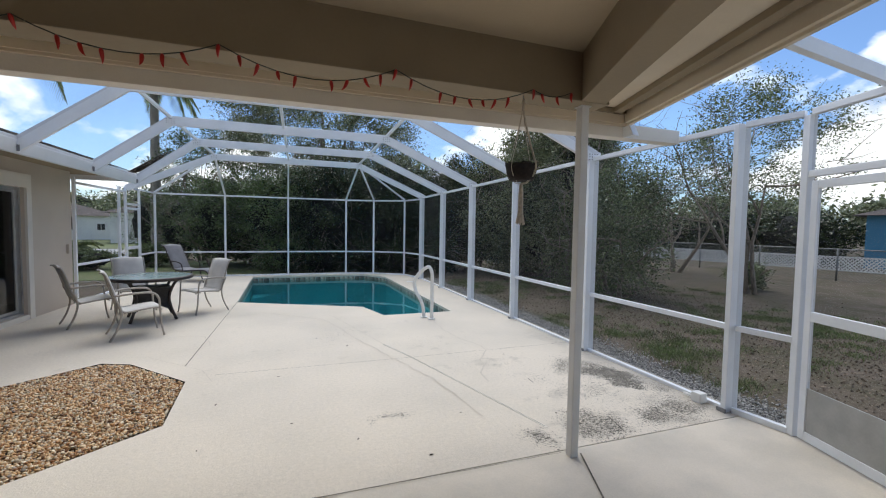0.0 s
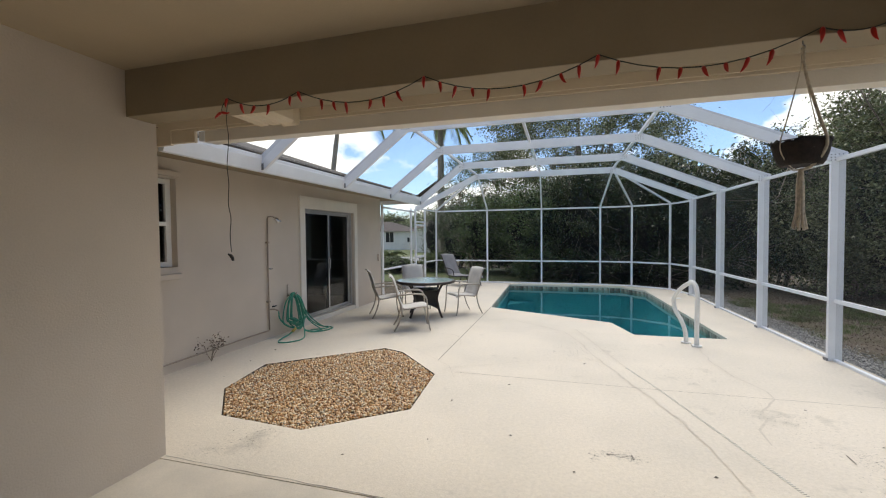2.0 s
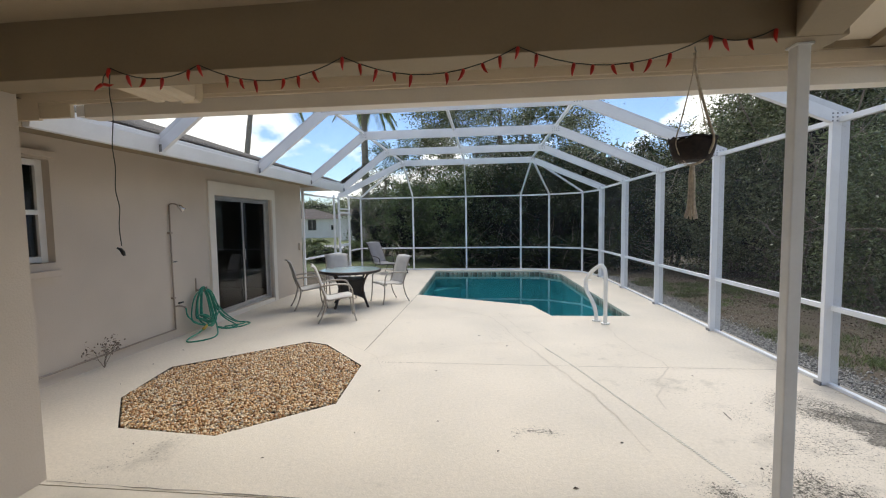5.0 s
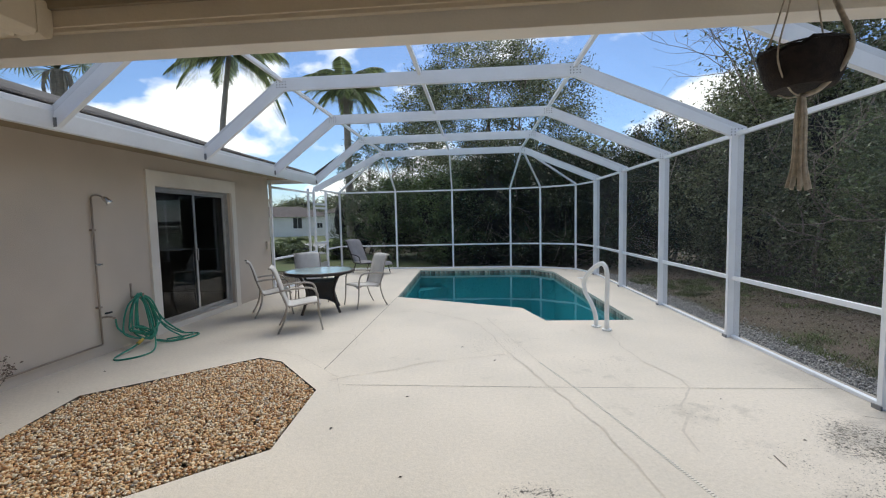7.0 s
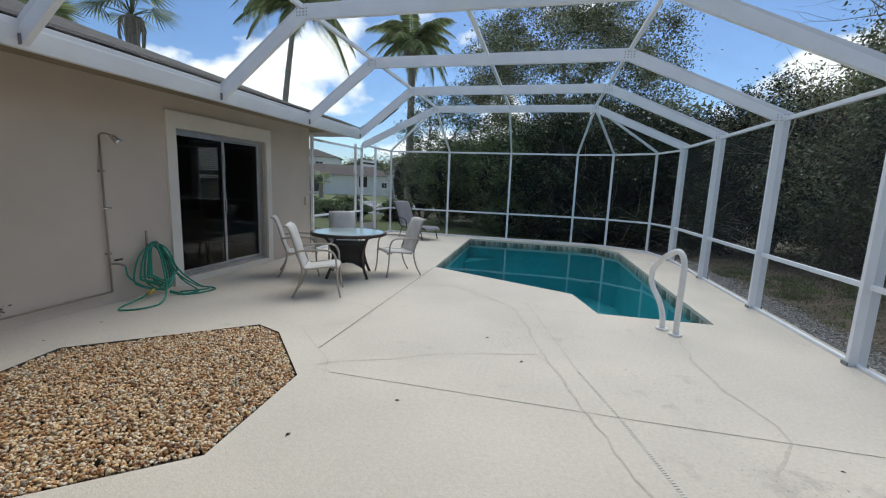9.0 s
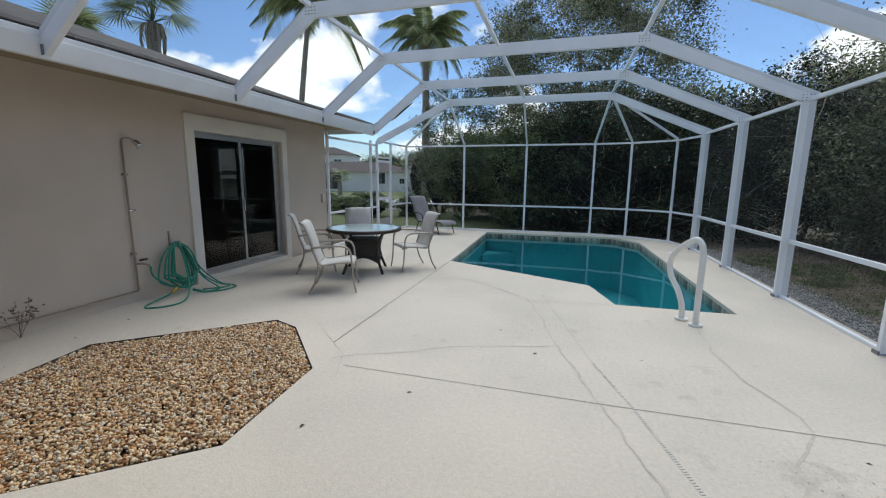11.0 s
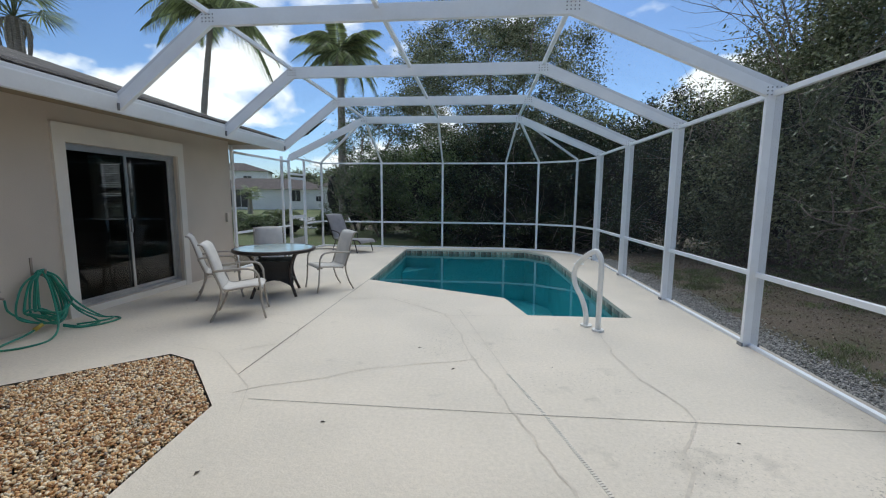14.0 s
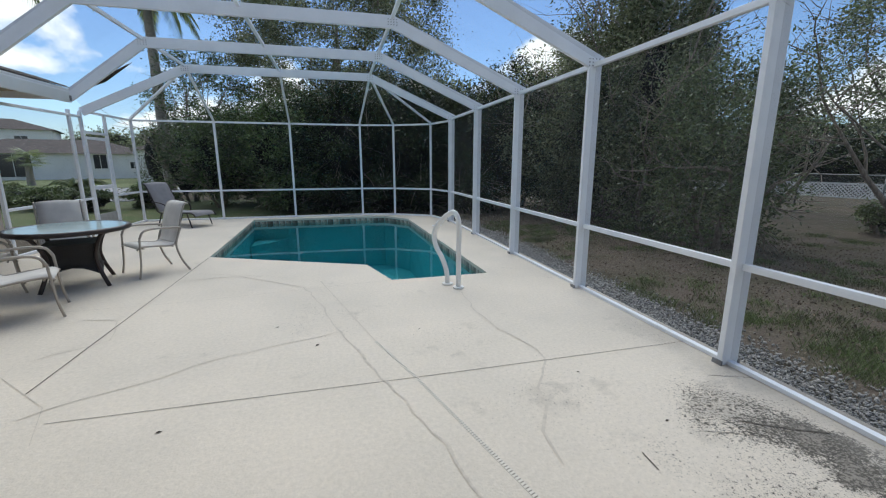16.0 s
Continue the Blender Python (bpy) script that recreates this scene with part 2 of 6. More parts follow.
        l.new(cr.outputs[0], mx.inputs[0]); l.new(here, mx.inputs[6]); here = mx.outputs[2]
    # soft grey silt washed along the base rail
    sx = n.new("ShaderNodeSeparateXYZ"); l.new(co.outputs["Object"], sx.inputs[0])
    nx = n.new("ShaderNodeTexNoise"); nx.inputs["Scale"].default_value, nx.inputs["Detail"].default_value = 1.7, 6
    l.new(co.outputs["Object"], nx.inputs["Vector"])
    edge = n.new("ShaderNodeMath"); edge.operation = "MULTIPLY_ADD"; edge.inputs[1].default_value = 0.7
    l.new(nx.outputs["Fac"], edge.inputs[0]); l.new(sx.outputs["X"], edge.inputs[2])
    silt = n.new("ShaderNodeMapRange"); silt.interpolation_type = "SMOOTHSTEP"
    silt.inputs[1].default_value, silt.inputs[2].default_value, silt.inputs[4].default_value = 4.02, 4.58, 0.85
    l.new(edge.outputs[0], silt.inputs[0])
    fade = n.new("ShaderNodeMapRange"); fade.inputs[1].default_value, fade.inputs[2].default_value, fade.inputs[3].default_value, fade.inputs[4].default_value = 4.9, 6.6, 1.0, 0.15
    l.new(sx.outputs["Y"], fade.inputs[0])
    both = n.new("ShaderNodeMath"); both.operation = "MULTIPLY"
    l.new(silt.outputs[0], both.inputs[0]); l.new(fade.outputs[0], both.inputs[1])
    mx = n.new("ShaderNodeMix"); mx.data_type = "RGBA"; mx.inputs[7].default_value = (0.33, 0.305, 0.27, 1)
    l.new(both.outputs[0], mx.inputs[0]); l.new(here, mx.inputs[6]); here = mx.outputs[2]
    # pale trowel blotches of the coating
    no = n.new("ShaderNodeTexNoise"); no.inputs["Scale"].default_value, no.inputs["Detail"].default_value, no.inputs["Roughness"].default_value = 34.0, 6, 0.72
    l.new(co.outputs["Object"], no.inputs["Vector"])
    mr = n.new("ShaderNodeMapRange"); mr.inputs[1].default_value, mr.inputs[2].default_value, mr.inputs[3].default_value, mr.inputs[4].default_value = 0.3, 0.7, 0.90, 1.08
    l.new(no.outputs["Fac"], mr.inputs[0])
    hs = n.new("ShaderNodeHueSaturation"); l.new(mr.outputs[0], hs.inputs["Value"]); l.new(here, hs.inputs["Color"])
    l.new(hs.outputs[0], b.inputs["Base Color"])
    return m


def soil():
    m = surface("yard_soil_and_grass", (0.135, 0.11, 0.088), 0.95, var=0.5, scale=1.3, fine=26, bump=0.8, depth=0.03, second=(0.085, 0.08, 0.05), spec=0.1)
    return m


DECK = concrete()
SLAB = surface("cream_lanai_slab", (0.68, 0.61, 0.515), 0.75, var=0.09, scale=2.4, fine=85, bump=0.3, second=(0.565, 0.515, 0.44), spec=0.3)
JOINT = surface("dark_joint", (0.17, 0.15, 0.125), 0.95, var=0.3, scale=20, bump=0.3)
CRACK = surface("faint_crack", (0.625, 0.562, 0.478), 0.95, var=0.08, scale=20, bump=0.2)
SOIL = soil()


# ---- helpers for meshes ----
def box(bm, x0, x1, y0, y1, z0, z1):
    v = [bm.verts.new((x, y, z)) for x in (x0, x1) for y in (y0, y1) for z in (z0, z1)]
    for f in ((0, 1, 3, 2), (4, 6, 7, 5), (0, 4, 5, 1), (2, 3, 7, 6), (0, 2, 6, 4), (1, 5, 7, 3)):
        bm.faces.new([v[i] for i in f])
    return v


def bar(bm, p, q, w, h, up=(0, 0, 1)):
    """A bar of section w (sideways) by h (along up) from p to q."""
    p, q = Vector(p), Vector(q)
    d = (q - p).normalized()
    s = d.cross(Vector(up)).normalized()
    u = s.cross(d).normalized()
    ends = [[bm.verts.new(c + s * a * w / 2 + u * b * h / 2) for a, b in ((-1, -1), (1, -1), (1, 1), (-1, 1))] for c in (p, q)]
    a, b = ends
    bm.faces.new(a[::-1]); bm.faces.new(b)
    for i in range(4):
        bm.faces.new((a[i], a[(i + 1) % 4], b[(i + 1) % 4], b[i]))


def tube(bm, path, r, sides=10, closed=False):
    """A round tube along a list of points; r is a number or one for each point."""
    pts = [Vector(p) for p in path]
    n = len(pts)
    rings, s = [], None
    for i, p in enumerate(pts):
        d = (pts[(i + 1) % n] - pts[i - 1]) if closed or 0 < i < n - 1 else (pts[1] - pts[0] if i == 0 else pts[-1] - pts[-2])
        d.normalize()
        if s is None:
            s = d.cross(Vector((0, 0, 1)))
            if s.length < 0.1:
                s = d.cross(Vector((1, 0, 0)))
        s = (s - d * s.dot(d)).normalized()
        u = d.cross(s)
        rr = r[i] if isinstance(r, (list, tuple)) else r
        rings.append([bm.verts.new(p + (s * math.cos(k * math.tau / sides) + u * math.sin(k * math.tau / sides)) * rr) for k in range(sides)])
    pairs = list(zip(rings, rings[1:])) + ([(rings[-1], rings[0])] if closed else [])
    for a, b in pairs:
        for k in range(sides):
            bm.faces.new((a[k], a[(k + 1) % sides], b[(k + 1) % sides], b[k])).smooth = True
    if not closed:
        bm.faces.new(rings[0][::-1]); bm.faces.new(rings[-1])


def prism(bm, pts, z0, z1, axis="z"):
    """An upright prism over a polygon; axis y: the polygon lies in x and z and runs from y=z0 to z1."""
    put = (lambda a, b, c: (a, b, c)) if axis == "z" else ((lambda a, b, c: (a, c, b)) if axis == "y" else (lambda a, b, c: (c, a, b)))
    lo = [bm.verts.new(put(a, b, z0)) for a, b in pts]
    hi = [bm.verts.new(put(a, b, z1)) for a, b in pts]
    n = len(pts)
    bm.faces.new(lo); bm.faces.new(hi)
    for i in range(n):
        bm.faces.new((lo[i], lo[(i + 1) % n], hi[(i + 1) % n], hi[i]))


def smooth_path(pts, steps=6):
    """A Catmull-Rom curve through the points."""
    p = [Vector(a) for a in pts]
    p = [p[0] * 2 - p[1], *p, p[-1] * 2 - p[-2]]
    out = []
    for i in range(1, len(p) - 2):
        for k in range(steps):
            t = k / steps
            out.append(0.5 * (2 * p[i] + (p[i + 1] - p[i - 1]) * t + (2 * p[i - 1] - 5 * p[i] + 4 * p[i + 1] - p[i + 2]) * t * t + (3 * p[i] - p[i - 1] - 3 * p[i + 1] + p[i + 2]) * t ** 3))
    return out + [p[-2]]


def solid(name, bm, material, bevel=0.0):
    bmesh.ops.recalc_face_normals(bm, faces=bm.faces)
    if bevel:
        bmesh.ops.bevel(bm, geom=[e for e in bm.edges if e.is_manifold and e.calc_face_angle(0) > 0.5], offset=bevel, segments=2, affect="EDGES", profile=0.6)
    me = bpy.data.meshes.new(name)
    bm.to_mesh(me); bm.free()
    me.materials.append(material)
    return me


def part(name, bm, material, parent, label="", bevel=0.0):
    ob = new(name, solid(name, bm, material, bevel))
    ob.parent = parent
    return tagged(ob, label) if label else ob


def whole(name, bm, material, label, category, kind="", bevel=0.0, group=""):
    return tagged(new(name, solid(name, bm, material, bevel)), label, category, group, kind)


def thing(name, place, label, category, group="", kind="", turn=0.0):
    ob = new(name)
    ob.empty_display_size = 0.1
    ob.matrix_basis = pose(*place, 0, 0, turn)
    return tagged(ob, label, category, group, kind)


def raw_mesh(name, verts, faces, material):
    me = bpy.data.meshes.new(name)
    me.from_pydata(verts.tolist(), [], faces.tolist())
    me.materials.append(material)
    return me


# ---- plan ----
WALL_X = -3.80            # house wall
COL_X = 4.08              # screen columns
COL_Y = [2.93, 4.87, 6.89, 8.86, 10.84, 12.83]
FAR_Y = 14.75
POOL = [(-0.80, 9.82), (1.63, 8.68), (1.89, 7.77), (3.22, 7.80), (3.08, 13.55), (2.52, 14.38), (-0.93, 14.38)]
GRAVEL = [(-2.76, 4.10), (-2.26, 3.55), (-1.37, 3.49), (-0.62, 4.12), (-0.69, 5.13), (-1.40, 5.90), (-1.73, 6.03), (-2.92, 4.94)]
CAGE_END = [(-3.60, 14.74), (-1.74, FAR_Y), (0.10, FAR_Y), (1.95, FAR_Y), (2.86, 14.55), (3.80, 13.95)]


# ---- ground, deck and pool ----
def sheet_with_holes(bm, outer, holes, z):
    edges = []
    for loop in (outer, *holes):
        v = [bm.verts.new((x, y, z)) for x, y in loop]
        edges += [bm.edges.new((v[i], v[(i + 1) % len(v)])) for i in range(len(v))]
    bmesh.ops.triangle_fill(bm, edges=edges, use_beauty=True, use_dissolve=False)
    for f in bm.faces:
        f.normal_update()
        if f.normal.z < 0:
            f.normal_flip()


def grow(poly, d):
    """The polygon moved outwards by d (counter-clockwise or not)."""
    n = len(poly)
    area = sum(poly[i][0] * poly[(i + 1) % n][1] - poly[(i + 1) % n][0] * poly[i][1] for i in range(n))
    sgn = 1 if area > 0 else -1
    out = []
    for i in range(n):
        a, b, c = (Vector(poly[(i + k) % n]) for k in (-1, 0, 1))
        n1 = Vector(((b - a).y, -(b - a).x)).normalized() * sgn
        n2 = Vector(((c - b).y, -(c - b).x)).normalized() * sgn
        m = (n1 + n2) / (1 + n1.dot(n2))
        out.append(tuple(b + m * d))
    return out


DECK_EDGE = [(WALL_X, 2.83), (4.21, 2.83), (4.21, 13.0), (3.95, 14.08), (2.95, 14.72), (2.0, 14.9), (-3.80, 14.9), (WALL_X, 12.0)]
bm = bmesh.new()
sheet_with_holes(bm, [(-400, -400), (400, -400), (400, 400), (-400, 400)], [[(-3.7, -4.0), (4.15, -4.0), (4.15, 12.9), (2.9, 14.6), (-3.7, 14.8)]], -0.10)
ground = new("ground", solid("ground", bm, SOIL))
tagged(ground, "brown sandy soil with thin patchy grass", "ground", kind="structure")

bm = bmesh.new()
sheet_with_holes(bm, DECK_EDGE, [POOL, GRAVEL], 0.0)
n = len(DECK_EDGE)
top = [bm.verts.new((x, y, 0)) for x, y in DECK_EDGE]
low = [bm.verts.new((x, y, -0.3)) for x, y in DECK_EDGE]
for i in range(n):
    bm.faces.new((top[i], low[i], low[(i + 1) % n], top[(i + 1) % n]))
for loop, z in ((POOL, -0.05), (GRAVEL, -0.12)):
    k = len(loop)
    a = [bm.verts.new((x, y, 0)) for x, y in loop]
    b = [bm.verts.new((x, y, z)) for x, y in loop]
    for i in range(k):
        bm.faces.new((a[i], a[(i + 1) % k], b[(i + 1) % k], b[i]))
me = bpy.data.meshes.new("pool_deck")
bm.to_mesh(me); bm.free(); me.materials.append(DECK)
deck = tagged(new("floor", me), "cream textured concrete pool deck with grey grime and hairline cracks", "floor", kind="structure")

bm = bmesh.new()
prism(bm, [(-2.12, -3.0), (4.21, -3.0), (4.21, 2.828), (-2.12, 2.828)], -0.3, -0.004)
slab = whole("floor_lanai", bm, SLAB, "cream painted concrete slab under the porch roof", "floor", "structure", bevel=0.002)


def line_on_deck(pts, width, material, name, parent, z=0.003, wobble=0.0, seed=1):
    """A thin groove filler that follows a line on the deck."""
    r = random.Random(seed)
    bm = bmesh.new()
    fine = []
    for a, b in zip(pts, pts[1:]):
        a, b = Vector(a), Vector(b)
        k = max(1, int((b - a).length / 0.12)) if wobble else 1
        fine += [a.lerp(b, i / k) for i in range(k)]
    fine.append(Vector(pts[-1]))
    if wobble:
        for i in range(1, len(fine) - 1):
            fine[i] = fine[i] + Vector((r.uniform(-1, 1), r.uniform(-1, 1))) * wobble
    rows = []
    for i, p in enumerate(fine):
        d = (fine[min(i + 1, len(fine) - 1)] - fine[max(i - 1, 0)]).normalized()
        s = Vector((-d.y, d.x)) * width / 2 * (r.uniform(0.4, 1.3) if wobble else 1)
        rows.append((bm.verts.new((*(p + s), z)), bm.verts.new((*(p - s), z))))
    for a, b in zip(rows, rows[1:]):
        bm.faces.new((a[0], a[1], b[1], b[0]))
    return part(name, bm, material, parent)


line_on_deck([(-0.81, 5.66), (-0.80, 9.80)], 0.008, JOINT, "control_joint", deck)
line_on_deck([(-0.48, 5.25), (1.73, 5.24), (4.18, 5.27)], 0.0045, JOINT, "control_joint", deck)
line_on_deck([(-1.43, 2.86), (-1.5, 3.42)], 0.006, CRACK, "crack", deck, wobble=0.008, seed=31)
line_on_deck([(-2.10, 2.86), (2.2, 2.80)], 0.005, JOINT, "control_joint", deck, wobble=0.006)
line_on_deck([(-3.3, 7.35), (-0.45, 7.45), (2.01, 7.78)], 0.006, CRACK, "control_joint", deck)
line_on_deck([(1.51, 5.92), (1.26, 6.89), (0.99, 7.93)], 0.012, CRACK, "seam", deck, wobble=0.003)
line_on_deck([(0.99, 7.93), (0.30, 8.35), (-0.74, 8.75)], 0.007, CRACK, "seam", deck, wobble=0.004, seed=9)
line_on_deck([(2.62, 7.05), (2.58, 6.26), (2.62, 5.92), (2.71, 5.67), (2.77, 5.48), (2.75, 5.25), (2.61, 5.05), (2.5, 4.88), (2.45, 4.66), (2.33, 4.46), (2.3, 4.2)], 0.016, CRACK, "crack", deck, wobble=0.022, seed=3)
line_on_deck([(-0.78, 8.34), (-0.1, 8.46), (0.81, 7.70), (1.05, 6.89), (1.22, 6.18), (1.38, 5.68), (1.54, 5.2), (1.64, 4.83), (1.76, 4.49), (1.82, 4.18), (1.9, 3.5)], 0.016, CRACK, "crack", deck, wobble=0.018, seed=5)
line_on_deck([(1.26, 6.23), (1.01, 6.14), (0.66, 6.02), (0.23, 5.87), (-0.01, 5.69), (-0.19, 5.62), (-0.41, 5.51), (-0.66, 5.33)], 0.008, CRACK, "crack", deck, wobble=0.018, seed=7)
line_on_deck([(-1.2, 7.1), (-0.85, 7.0), (-0.7, 6.5), (-1.1, 6.2)], 0.008, CRACK, "crack", deck, wobble=0.02, seed=13)
line_on_deck([(-0.43, 5.04), (-0.60, 5.45), (-1.30, 6.12), (-1.9, 6.28)], 0.005, CRACK, "border_joint", deck)
line_on_deck([(3.50, 4.27), (3.62, 4.19), (3.74, 4.12), (3.90, 4.05)], 0.012, JOINT, "crack", deck, wobble=0.012, seed=21)
line_on_deck([(3.42, 4.30), (3.52, 4.10)], 0.006, JOINT, "crack", deck, wobble=0.008, seed=22)
line_on_deck([(2.75, 4.18), (2.74, 4.05)], 0.006, JOINT, "crack", deck, wobble=0.006, seed=23)
line_on_deck([(3.20, 4.25), (3.50, 4.12)], 0.004, JOINT, "crack", deck, wobble=0.008, seed=24)
line_on_deck([(3.78, 4.75), (3.96, 4.68), (4.16, 4.59)], 0.005, JOINT, "crack", deck, wobble=0.004, seed=25)
line_on_deck([(2.94, 3.17), (2.87, 2.88)], 0.014, JOINT, "crack", deck, wobble=0.01, seed=26)
line_on_deck([(2.33, 2.75), (2.04, 2.05), (0.5, -1.7)], 0.012, JOINT, "slab_joint", slab, z=0.001)
line_on_deck([(-1.6, 2.4), (-1.1, 2.7)], 0.004, CRACK, "crack", slab, z=0.001, wobble=0.02, seed=11)
# the strip drain: a pale plastic channel with short dark slots across it
DRAIN = surface("pale_drain_plastic", (0.74, 0.69, 0.60), 0.6, var=0.06, bump=0.05)
drain = thing("strip_drain", (0, 0, 0), "narrow pale slotted strip drain set in the deck", "drain", kind="structure")
bm = bmesh.new()
bar(bm, (1.51, 5.92, -0.004), (1.735, 5.24, -0.004), 0.026, 0.012)
bar(bm, (1.735, 5.239, -0.004), (2.32, 3.16, -0.004), 0.026, 0.012)
part("channel", bm, DRAIN, drain)
bm = bmesh.new()
box(bm, -0.0105, 0.0105, -0.0022, 0.0022, 0.0, 0.0035)
# slots are flat bars; the darkness of the openings is put into their colour
slot_mesh = solid("drain_slot", bm, surface("drain_slot_dark", (0.30, 0.27, 0.23), 0.9, var=0.2, bump=0))
for k in range(140):
    y = 5.90 - 0.0195 * k
    x = 1.51 + (5.92 - y) * (0.225 / 0.68) if y > 5.24 else 1.735 + (5.24 - y) * (0.585 / 2.08)
    ob = new("drain_slot", slot_mesh)
    ob.matrix_basis = pose(x, y, 0, 0, 0, 17)
    ob.parent = drain

# pool shell, water and tile band
bm = bmesh.new()
a = [bm.verts.new((x, y, -0.05)) for x, y in grow(POOL, 0.03)]
b = [bm.verts.new((x, y, -1.45)) for x, y in grow(POOL, 0.03)]
k = len(POOL)
for i in range(k):
    bm.faces.new((a[i], a[(i + 1) % k], b[(i + 1) % k], b[i]))
bm.faces.new(b)
pool = thing("pool", (0, 0, 0), "in-ground pool with teal plaster, still water and a stone tile band", "pool", kind="structure")
shell = part("pool_shell", bm, PLASTER, pool)
bm = bmesh.new()
bm.faces.new([bm.verts.new((x, y, -0.13)) for x, y in grow(POOL, 0.028)])
water = part("water", bm, WATER, pool, "clear blue-green water")
# corner steps under water at the shallow end
bm = bmesh.new()
prism(bm, [(-0.9, 13.5), (-0.1, 14.38), (-0.93, 14.38)], -1.40, -0.55)
part("pool_step", bm, PLASTER, pool)
tile_mesh = None
for i in range(k):
    p, q = Vector(POOL[i]), Vector(POOL[(i + 1) % k])
    length = (q - p).length
    count = max(1, round(length / 0.155))
    ang = math.degrees(math.atan2((q - p).y, (q - p).x))
    if tile_mesh is None:
        bm = bmesh.new()
        box(bm, -0.074, 0.074, -0.008, 0.008, -0.20, -0.055)
        tile_mesh = solid("tile", bm, TILE, 0.004)
    inward = Vector((-(q - p).y, (q - p).x)).normalized()
    for c in range(count):
        m = p.lerp(q, (c + 0.5) / count) - inward * 0.012
        ob = new("tile", tile_mesh)
        ob.matrix_basis = pose(m.x, m.y, 0, 0, 0, ang) @ Matrix.Diagonal((length / count / 0.155, 1, 1, 1))
        ob.parent = pool


# ---- house ----
def wall_with_holes(bm, axis, at, thick, u0, u1, z0, z1, holes):
    """A wall across axis at that place, with through openings (u0, u1, z0, z1), made of butting blocks."""
    us = sorted({u0, u1, *[h[0] for h in holes], *[h[1] for h in holes]})
    zs = sorted({z0, z1, *[h[2] for h in holes], *[h[3] for h in holes]})
    for ua, ub in zip(us, us[1:]):
        for za, zb in zip(zs, zs[1:]):
            if not any(h[0] <= (ua + ub) / 2 <= h[1] and h[2] <= (za + zb) / 2 <= h[3] for h in holes):
                if axis == "x":
                    box(bm, at - thick, at, ua, ub, za, zb)
                else:
                    box(bm, ua, ub, at - thick, at, za, zb)
    bmesh.ops.remove_doubles(bm, verts=bm.verts, dist=1e-5)
    seen = {}
    for f in bm.faces:
        seen.setdefault(tuple(round(c, 4) for c in f.calc_center_median()), []).append(f)
    bmesh.ops.delete(bm, geom=[f for fs in seen.values() if len(fs) > 1 for f in fs], context="FACES")


DOOR = (7.09, 8.96, 0.085, 2.165)
WINDOW = (3.45, 4.49, 1.28, 2.36)
bm = bmesh.new()
wall_with_holes(bm, "x", WALL_X, 0.2, 2.88, 10.42, -0.3, 2.60, [DOOR, WINDOW])
wall_west = whole("wall_west", bm, STUCCO, "greige painted stucco house wall", "wall", "structure")
bm = bmesh.new()
box(bm, -2.32, -2.12, -3.0, 2.68, -0.3, 2.80)
box(bm, -3.80, -2.32, 2.68, 2.88, -0.3, 2.745)
box(bm, -2.32, -2.12, 2.68, 2.88, -0.3, 2.745)
whole("wall_lanai", bm, STUCCO, "greige stucco wall beside the porch", "wall", "structure")
bm = bmesh.new()
box(bm, -2.12, 4.21, -3.2, -3.0, -0.3, 2.80)
whole("wall_south", bm, STUCCO, "greige stucco house wall behind the porch", "wall", "structure")
bm = bmesh.new()
wall_with_holes(bm, "y", 10.42, 0.2, -12.0, -4.0, -0.3, 2.60, [(-6.62, -5.76, 1.02, 2.24)])
box(bm, -12.2, -12.0, -9.0, 10.42, -0.3, 2.60)
box(bm, -12.0, 4.21, -9.2, -9.0, -0.3, 2.60)
whole("wall_outer", bm, STUCCO, "greige stucco outer walls of the house", "wall", "structure")
# the room behind the sliding door; its dimness is in the wall colour
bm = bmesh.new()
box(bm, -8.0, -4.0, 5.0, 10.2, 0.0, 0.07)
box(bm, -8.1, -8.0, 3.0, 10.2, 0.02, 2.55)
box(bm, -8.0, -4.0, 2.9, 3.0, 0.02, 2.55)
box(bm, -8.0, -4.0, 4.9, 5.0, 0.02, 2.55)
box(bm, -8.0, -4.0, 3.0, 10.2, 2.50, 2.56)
whole("wall_room", bm, ROOM, "room behind the glass, its dimness put into the wall colour", "wall", "structure")

# trim band round the door, and the curb under it
bm = bmesh.new()
x0, x1 = WALL_X, WALL_X + 0.035
box(bm, x0, x1, 6.94, 7.09, 0.0, 2.385)
box(bm, x0, x1, 8.96, 9.09, 0.0, 2.385)
box(bm, x0, x1, 7.09, 8.96, 2.165, 2.385)
whole("trim_door", bm, TRIM, "raised cream stucco band round the sliding door", "trim", "structure")
bm = bmesh.new()
box(bm, WALL_X - 0.19, WALL_X + 0.03, 7.092, 8.958, 0.0, 0.083)
whole("trim_sill", bm, TRIM, "cream stucco curb under the sliding door", "trim", "structure", bevel=0.008)
bm = bmesh.new()
box(bm, WALL_X, WALL_X + 0.07, 3.35, 4.50, 2.375, 2.44)
whole("trim_window_head", bm, STUCCO, "greige stucco ledge over the window", "trim", "structure", bevel=0.01)
bm = bmesh.new()
box(bm, WALL_X, WALL_X + 0.06, 3.35, 4.50, 1.13, 1.20)
whole("trim_window_sill", bm, STUCCO, "greige stucco ledge under the window", "trim", "structure", bevel=0.01)

